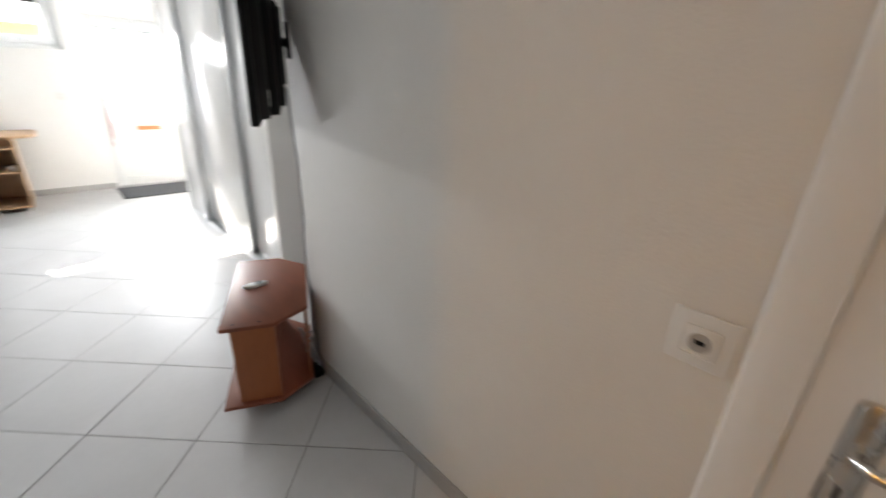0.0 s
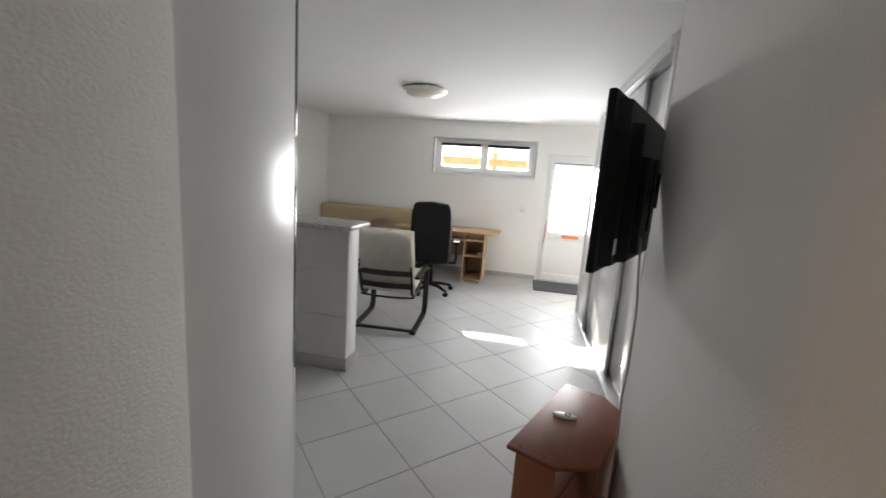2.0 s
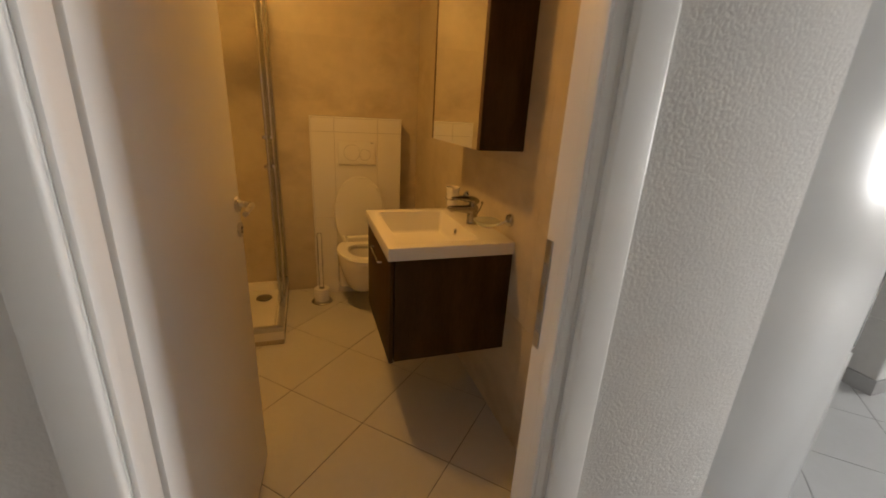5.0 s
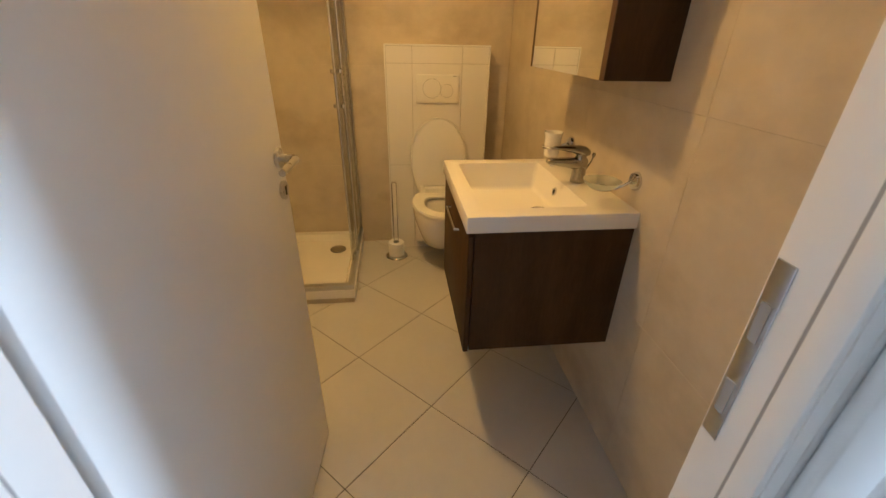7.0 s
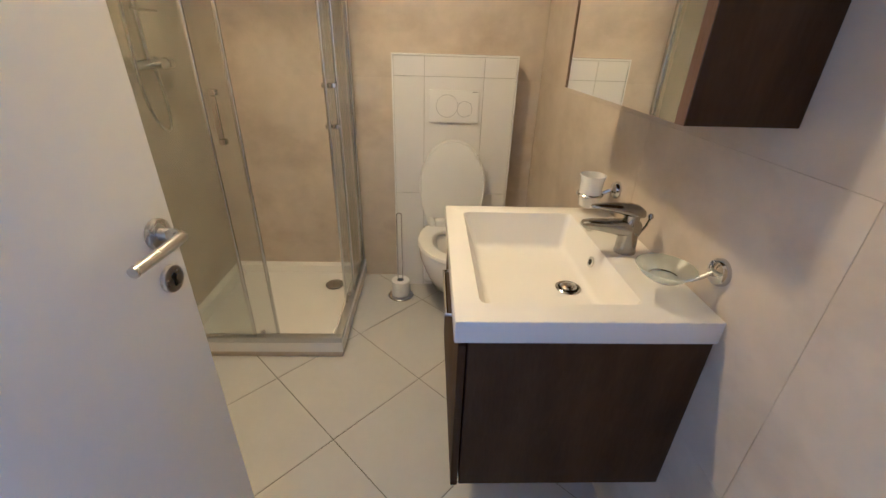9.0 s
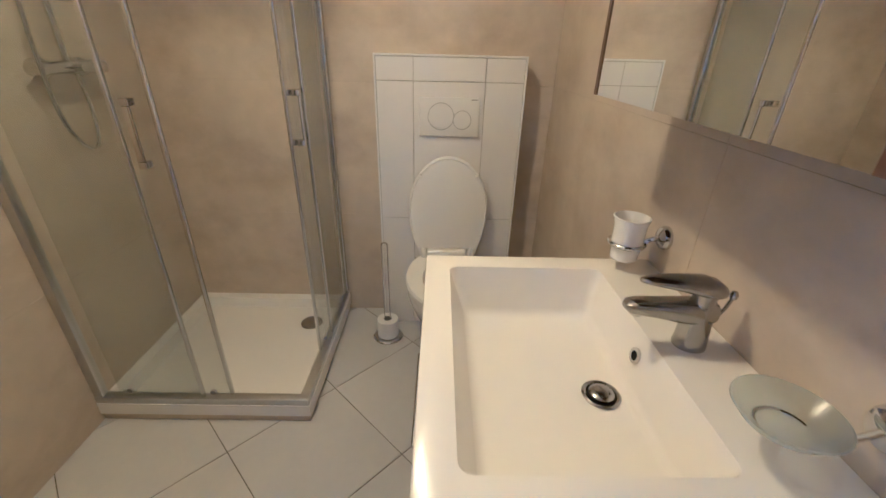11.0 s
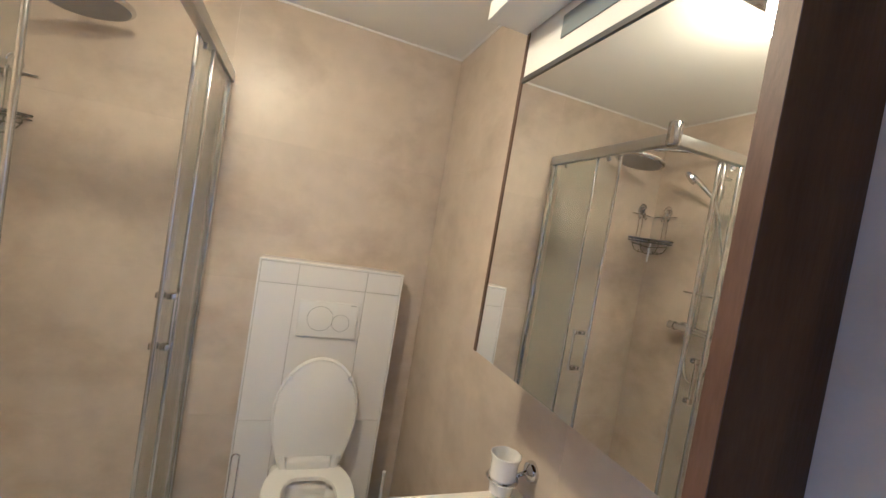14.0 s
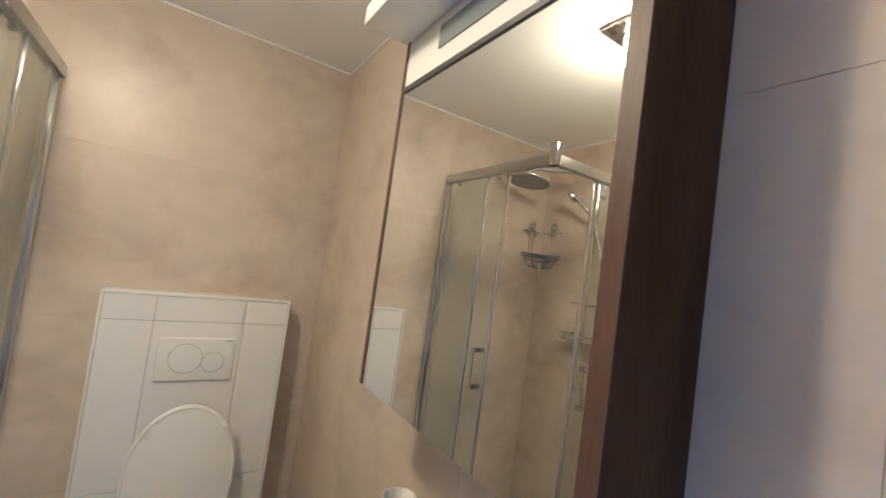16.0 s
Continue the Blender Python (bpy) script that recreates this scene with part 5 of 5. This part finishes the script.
def enclosure():
    zb, zt = 0.088, 2.095
    t = thing("shower_enclosure", pose(-3.105, -0.25, 0.088), "corner shower enclosure of glass and aluminium, its sliding doors pushed open", "shower enclosure")
    xs, ys = -3.125, -0.270          # mid planes of the two glazed sides
    # rails
    for nm, z0, z1 in (("bottom_rail", zb, zb + 0.030), ("top_rail", zt - 0.045, zt)):
        part(nm, B(xs - 0.018, xs + 0.018, BS, ys + 0.018, z0, z1, 0.003), M_ALU, t)
        part(nm, B(BX, xs - 0.018, ys - 0.018, ys + 0.018, z0, z1, 0.003), M_ALU, t)
    part("corner_cap", disc(bmesh.new(), (xs, ys, zt - 0.05), (0, 0, 1), 0.027, 0.095, 24), M_CHROME, t)
    # wall profiles
    part("wall_profile", B(xs - 0.016, xs + 0.016, BS, BS + 0.034, zb + 0.03, zt - 0.045, 0.003), M_ALU, t)
    part("wall_profile", B(BX, BX + 0.034, ys - 0.016, ys + 0.016, zb + 0.03, zt - 0.045, 0.012, 4), M_POLISHED, t)
    # side parallel to the door wall: fixed pane, then the door slid behind it
    z0, z1 = zb + 0.030, zt - 0.045
    for nm, y0, y1, dx in (("fixed_pane", BS + 0.03, -0.665, 0.006), ("sliding_door", -0.995, -0.565, -0.014)):
        p = part(nm, B(xs + dx - 0.003, xs + dx + 0.003, y0, y1, z0, z1), M_SHOWER_GLASS, t, "clear greenish glass")
        p.visible_shadow = False
        part("edge_strip", B(xs + dx - 0.007, xs + dx + 0.007, y1, y1 + 0.014, z0, z1, 0.004, 3), M_POLISHED, p)
        if nm == "sliding_door":
            for z in (z0, z1 - 0.03):
                for y in (y0 + 0.05, y1 - 0.06):
                    part("roller", disc(bmesh.new(), (xs + dx + 0.003, y, z + 0.016), (1, 0, 0), 0.011, 0.012, 16), M_GREYPL, p)
            hb = bmesh.new()
            yh = -0.612
            box(hb, xs + dx + 0.003, xs + dx + 0.034, yh - 0.012, yh + 0.012, 1.195, 1.216, 0.003)
            box(hb, xs + dx + 0.003, xs + dx + 0.034, yh - 0.012, yh + 0.012, 1.022, 1.043, 0.003)
            box(hb, xs + dx + 0.024, xs + dx + 0.034, yh - 0.010, yh + 0.010, 1.043, 1.195, 0.003)
            part("handle", hb, M_CHROME, p, "square chrome handle")
    for nm, x0, x1, dy in (("fixed_pane", BX + 0.034, -3.540, 0.006), ("sliding_door", -3.845, -3.410, -0.014)):
        p = part(nm, B(x0, x1, ys + dy - 0.003, ys + dy + 0.003, z0, z1), M_SHOWER_GLASS, t, "clear greenish glass")
        p.visible_shadow = False
        part("edge_strip", B(x1, x1 + 0.012, ys + dy - 0.007, ys + dy + 0.007, z0, z1, 0.004, 3), M_POLISHED, p)
        if nm == "sliding_door":
            for z in (z0, z1 - 0.03):
                for x in (x0 + 0.05, x1 - 0.06):
                    part("roller", disc(bmesh.new(), (x, ys + dy + 0.003, z + 0.016), (0, 1, 0), 0.011, 0.012, 16), M_GREYPL, p)
            xh = -3.470
            hb = bmesh.new()
            for s in (1, -1):
                ya, yb = sorted((ys + dy + s * 0.003, ys + dy + s * 0.030))
                box(hb, xh - 0.012, xh + 0.012, ya, yb, 1.195, 1.216, 0.003)
                box(hb, xh - 0.012, xh + 0.012, ya, yb, 1.022, 1.043, 0.003)
            box(hb, xh - 0.006, xh + 0.006, ys + dy + 0.023, ys + dy + 0.030, 1.043, 1.195, 0.002)
            part("handle", hb, M_CHROME, p, "square chrome handle")


enclosure()


def shower_column():
    x, y = -3.46, BS + 0.055
    t = thing("shower_column", pose(x, BS, 1.27), "chrome shower column with rain head, hand shower and mixer", "shower")
    hx, hy, hz = -3.71, -0.69, 2.145
    bm = tube(bmesh.new(), [(x, y, 1.29), (x, y, 2.16), (x - 0.008, y + 0.012, 2.205), (x - 0.03, y + 0.06, 2.222), (hx + 0.02, hy - 0.04, 2.222), (hx, hy, 2.205), (hx, hy, hz)], 0.0105, 12)
    part("riser_pipe", bm, M_CHROME, t)
    part("rain_head", lathe(bmesh.new(), [(0, 0.030), (0.016, 0.030), (0.020, 0.014), (0.118, 0.009), (0.130, 0.003), (0.130, -0.005), (0.124, -0.009), (0, -0.009)], pose(hx, hy, hz, 9, 0, 0), 44), M_CHROME, t)
    part("nozzle_plate", disc(bmesh.new(), (hx, hy + 0.0017, hz - 0.011), (0, -0.156, 0.988), 0.116, 0.002, 36), M_GREYPL, t, "grey nozzle plate")
    bm = tube(bmesh.new(), [(x - 0.105, y + 0.005, 1.27), (x + 0.105, y + 0.005, 1.27)], 0.021, 20)
    part("mixer_body", bm, M_CHROME, t)
    for s in (-1, 1):
        part("knob", tube(bmesh.new(), [(x + s * 0.107, y + 0.005, 1.27), (x + s * 0.147, y + 0.005, 1.27)], [0.024, 0.022], 20), M_CHROME, t)
        part("wall_union", disc(bmesh.new(), (x + s * 0.075, BS, 1.27), (0, 1, 0), 0.030, 0.045), M_CHROME, t)
    part("wall_bracket", tube(bmesh.new(), [(x, BS, 2.10), (x, y, 2.10)], 0.011, 12), M_CHROME, t)
    part("slider", tube(bmesh.new(), [(x, y, 1.985), (x, y, 2.055)], 0.018, 14), M_CHROME, t)
    bm = tube(bmesh.new(), [(x - 0.01, y + 0.04, 1.99), (x - 0.055, y + 0.065, 2.045), (x - 0.11, y + 0.085, 2.10)], [0.010, 0.012, 0.014], 12)
    disc(bm, (x - 0.11, y + 0.085, 2.095), (-0.55, 0.55, -0.62), 0.040, 0.018)
    part("hand_shower", bm, M_CHROME, t)
    pts = [(x, y + 0.02, 1.25), (x, y + 0.03, 1.12), (x + 0.05, y + 0.05, 1.02), (x + 0.12, y + 0.05, 1.05), (x + 0.15, y + 0.04, 1.20), (x + 0.13, y + 0.04, 1.55), (x + 0.06, y + 0.04, 1.84), (x + 0.0, y + 0.04, 1.985)]
    sm = []
    for i in range(len(pts) - 1):
        p0, p1, p2, p3 = (Vector(pts[max(0, min(len(pts) - 1, i + d))]) for d in (-1, 0, 1, 2))
        for k in range(6):
            s = k / 6
            sm.append(0.5 * ((2 * p1) + (p2 - p0) * s + (2 * p0 - 5 * p1 + 4 * p2 - p3) * s * s + (3 * p1 - p0 - 3 * p2 + p3) * s ** 3))
    part("hose", tube(bmesh.new(), sm, 0.007, 10), M_CHROME, t)
    part("diverter", tube(bmesh.new(), [(x, y + 0.005, 1.27), (x, y + 0.055, 1.27)], 0.013, 12), M_CHROME, t)
    part("soap_shelf", tube(bmesh.new(), [(x + 0.04, y + 0.01, 1.47), (x + 0.10, y + 0.05, 1.47), (x - 0.06, y + 0.05, 1.47), (x - 0.0, y + 0.01, 1.47)], 0.005, 8), M_CHROME, t)


shower_column()


def corner_basket():
    cx, cy = BX + 0.004, BS + 0.004
    t = thing("corner_basket", pose(cx, cy, 1.7), "chrome wire corner basket with suction hooks", "shower basket")
    s = 0.172
    bm = tube(bmesh.new(), [(cx + s, cy, 1.738), (cx, cy + s, 1.738), (cx + 0.004, cy + 0.004, 1.738)], 0.0055, 8, True)
    tube(bm, [(cx + s, cy, 1.722), (cx, cy + s, 1.722), (cx + 0.004, cy + 0.004, 1.722)], 0.0035, 8, True)
    for k in range(1, 12):
        a = s * k / 12
        tube(bm, [(cx + a, cy + 0.003, 1.724), (cx + 0.003, cy + a, 1.724)], 0.0022, 6)
    part("wire_shelf", bm, M_CHROME_DK, t)
    # scrolled wires under the shelf
    bm = bmesh.new()
    for f in (0.1, 0.3, 0.5, 0.7, 0.9):
        px, py = cx + s * f, cy + s * (1 - f)
        qx, qy = cx + 0.55 * s * f, cy + 0.55 * s * (1 - f)
        tube(bm, [(px, py, 1.735), (px, py, 1.705), (0.6 * px + 0.4 * qx, 0.6 * py + 0.4 * qy, 1.668), (qx, qy, 1.655), (qx - 0.004, qy - 0.004, 1.672)], 0.0026, 6)
    tube(bm, [(cx + s * 0.9, cy + s * 0.1, 1.705), (cx + s * 0.5, cy + s * 0.5, 1.688), (cx + s * 0.1, cy + s * 0.9, 1.705)], 0.0026, 6)
    tube(bm, [(cx + 0.5 * s, cy + 0.05 * s, 1.658), (cx + 0.28 * s, cy + 0.28 * s, 1.650), (cx + 0.05 * s, cy + 0.5 * s, 1.658)], 0.0026, 6)
    part("scroll_wires", bm, M_CHROME_DK, t)
    bm = bmesh.new()
    for f in (0.70, 0.92):
        for px, py in ((cx + s * f * 0.75, cy + 0.006), (cx + 0.006, cy + s * f * 0.75)):
            tube(bm, [(px, py, 1.735), (px, py, 1.885), (px + 0.004, py + 0.004, 1.905)], 0.0026, 6)
    for ux, uy in ((1, 0), (0, 1)):
        tube(bm, [(cx + ux * 0.045 + 0.012, cy + uy * 0.045 + 0.012, 1.888), (cx + ux * 0.17 + 0.010, cy + uy * 0.17 + 0.010, 1.888)], 0.0034, 6)
    tube(bm, [(cx + 0.057, cy + 0.012, 1.888), (cx + 0.03, cy + 0.03, 1.880), (cx + 0.012, cy + 0.057, 1.888)], 0.0034, 6)
    part("hanger_wires", bm, M_CHROME, t)
    for ux, uy in ((1, 0), (0, 1)):
        px, py = cx + ux * 0.11, cy + uy * 0.11
        sh = part("suction_hook", disc(bmesh.new(), (px - uy * 0.004, py - ux * 0.004, 1.915), (uy, ux, 0), 0.023, 0.014, 20), M_CHROME, t)
        for o in (-0.022, 0.022):
            qx, qy = px + ux * o + uy * 0.014, py + uy * o + ux * 0.014
            part("hook", tube(bmesh.new(), [(qx, qy, 1.905), (qx, qy, 1.870), (qx + uy * 0.010, qy + ux * 0.010, 1.858), (qx + uy * 0.018, qy + ux * 0.018, 1.872)], 0.0032, 8), M_CHROME, sh)
        part("hook_loop", tube(bmesh.new(), [(px + ux * 0.024 * math.cos(a) + uy * 0.012, py + uy * 0.024 * math.cos(a) + ux * 0.012, 1.925 + 0.028 * math.sin(a)) for a in [math.pi * k / 8 for k in range(9)]], 0.0032, 8), M_CHROME, sh)
    part("razor", tube(bmesh.new(), [(cx + 0.08, cy + 0.075, 1.715), (cx + 0.085, cy + 0.08, 1.60)], [0.007, 0.004], 8), M_PLASTIC, t, "white handle hanging from the basket")


corner_basket()


# ---------- tiles: walls of the bathroom, then the floor ----------
GX = [-2.677, -2.050]
GZ = [0.0, 0.583, 1.213, 1.846, H]
GAP = 0.0004


def tile_wall(parent, axis, face, sign, lo, hi, cuts, openings=()):
    """Square stone tiles proud of a wall face; axis is the wall's normal."""
    edges = [lo] + [c for c in cuts if lo + 0.02 < c < hi - 0.02] + [hi]
    for a, b in zip(edges, edges[1:]):
        for z0, z1 in zip(GZ, GZ[1:]):
            pieces = [(a, b, z0, z1)]
            for oa, ob_, oz in openings:
                cut = []
                for (p, q, r, s) in pieces:
                    if q <= oa or p >= ob_ or r >= oz:
                        cut.append((p, q, r, s))
                        continue
                    if p < oa:
                        cut.append((p, oa, r, s))
                    if q > ob_:
                        cut.append((ob_, q, r, s))
                    if s > oz:
                        cut.append((max(p, oa), min(q, ob_), oz, s))
                pieces = cut
            for p, q, r, s in pieces:
                f0, f1 = sorted((face, face - sign * 0.0095))
                p, q, r, s = p + GAP, q - GAP, r + GAP, s - GAP
                bm = B(f0, f1, p, q, r, s, 0.0004, 1) if axis == "x" else B(p, q, f0, f1, r, s, 0.0004, 1)
                part("tile", bm, M_BTILE, parent)


tile_wall(wall_bn, "y", BN - 0.0, -1, BX, BE, GX)
tile_wall(wall_bs, "y", BS, 1, BX, BE, [-2.05])
tile_wall(wall_bw, "x", BX, 1, BS, BN, [-0.268])
tile_wall(wall_be, "x", BE, -1, BS, BN, [-0.79, -0.163, 0.464], [(DR1[0] - 0.022, DR1[1] + 0.022, DR1[2] + 0.022)])

P = 0.6450                       # the diagonal lattice's period along both diagonals
U0, V0 = -2.848, -2.444
side = P / math.sqrt(2) - 0.0032
proto = bmesh.new()
box(proto, -side / 2, side / 2, -side / 2, side / 2, -0.010, 0.0, 0.0012, 1)
bmesh.ops.transform(proto, matrix=pose(0, 0, 0, 0, 0, 45), verts=proto.verts)
tile_mesh = mesh_of(proto.copy(), "floor_tile", M_FLOOR, smooth=False)
FX0, FX1, FY0, FY1 = XW - 0.28, XE + 0.28, HS - 0.13, YN + 0.28
for i in range(-10, 20):
    for j in range(-18, 12):
        u, v = U0 + P * (i + 0.5), V0 + P * (j + 0.5)
        x, y = (u + v) / 2, (u - v) / 2
        r = P / 2
        if x + r < FX0 or x - r > FX1 or y + r < FY0 or y - r > FY1:
            continue
        inside = x - r > FX0 and x + r < FX1 and y - r > FY0 and y + r < FY1
        if inside:
            me = tile_mesh
        else:
            c = proto.copy()
            for co, no in (((FX0 - x, 0, 0), (-1, 0, 0)), ((FX1 - x, 0, 0), (1, 0, 0)), ((0, FY0 - y, 0), (0, -1, 0)), ((0, FY1 - y, 0), (0, 1, 0))):
                bmesh.ops.bisect_plane(c, geom=c.verts[:] + c.edges[:] + c.faces[:], plane_co=co, plane_no=no, clear_outer=True)
            if not c.faces:
                c.free()
                continue
            me = mesh_of(c, "cut_floor_tile", M_FLOOR, smooth=False)
        o = new("tile", me)
        o.parent = floor
        o.location = (x, y, 0.0)
proto.free()
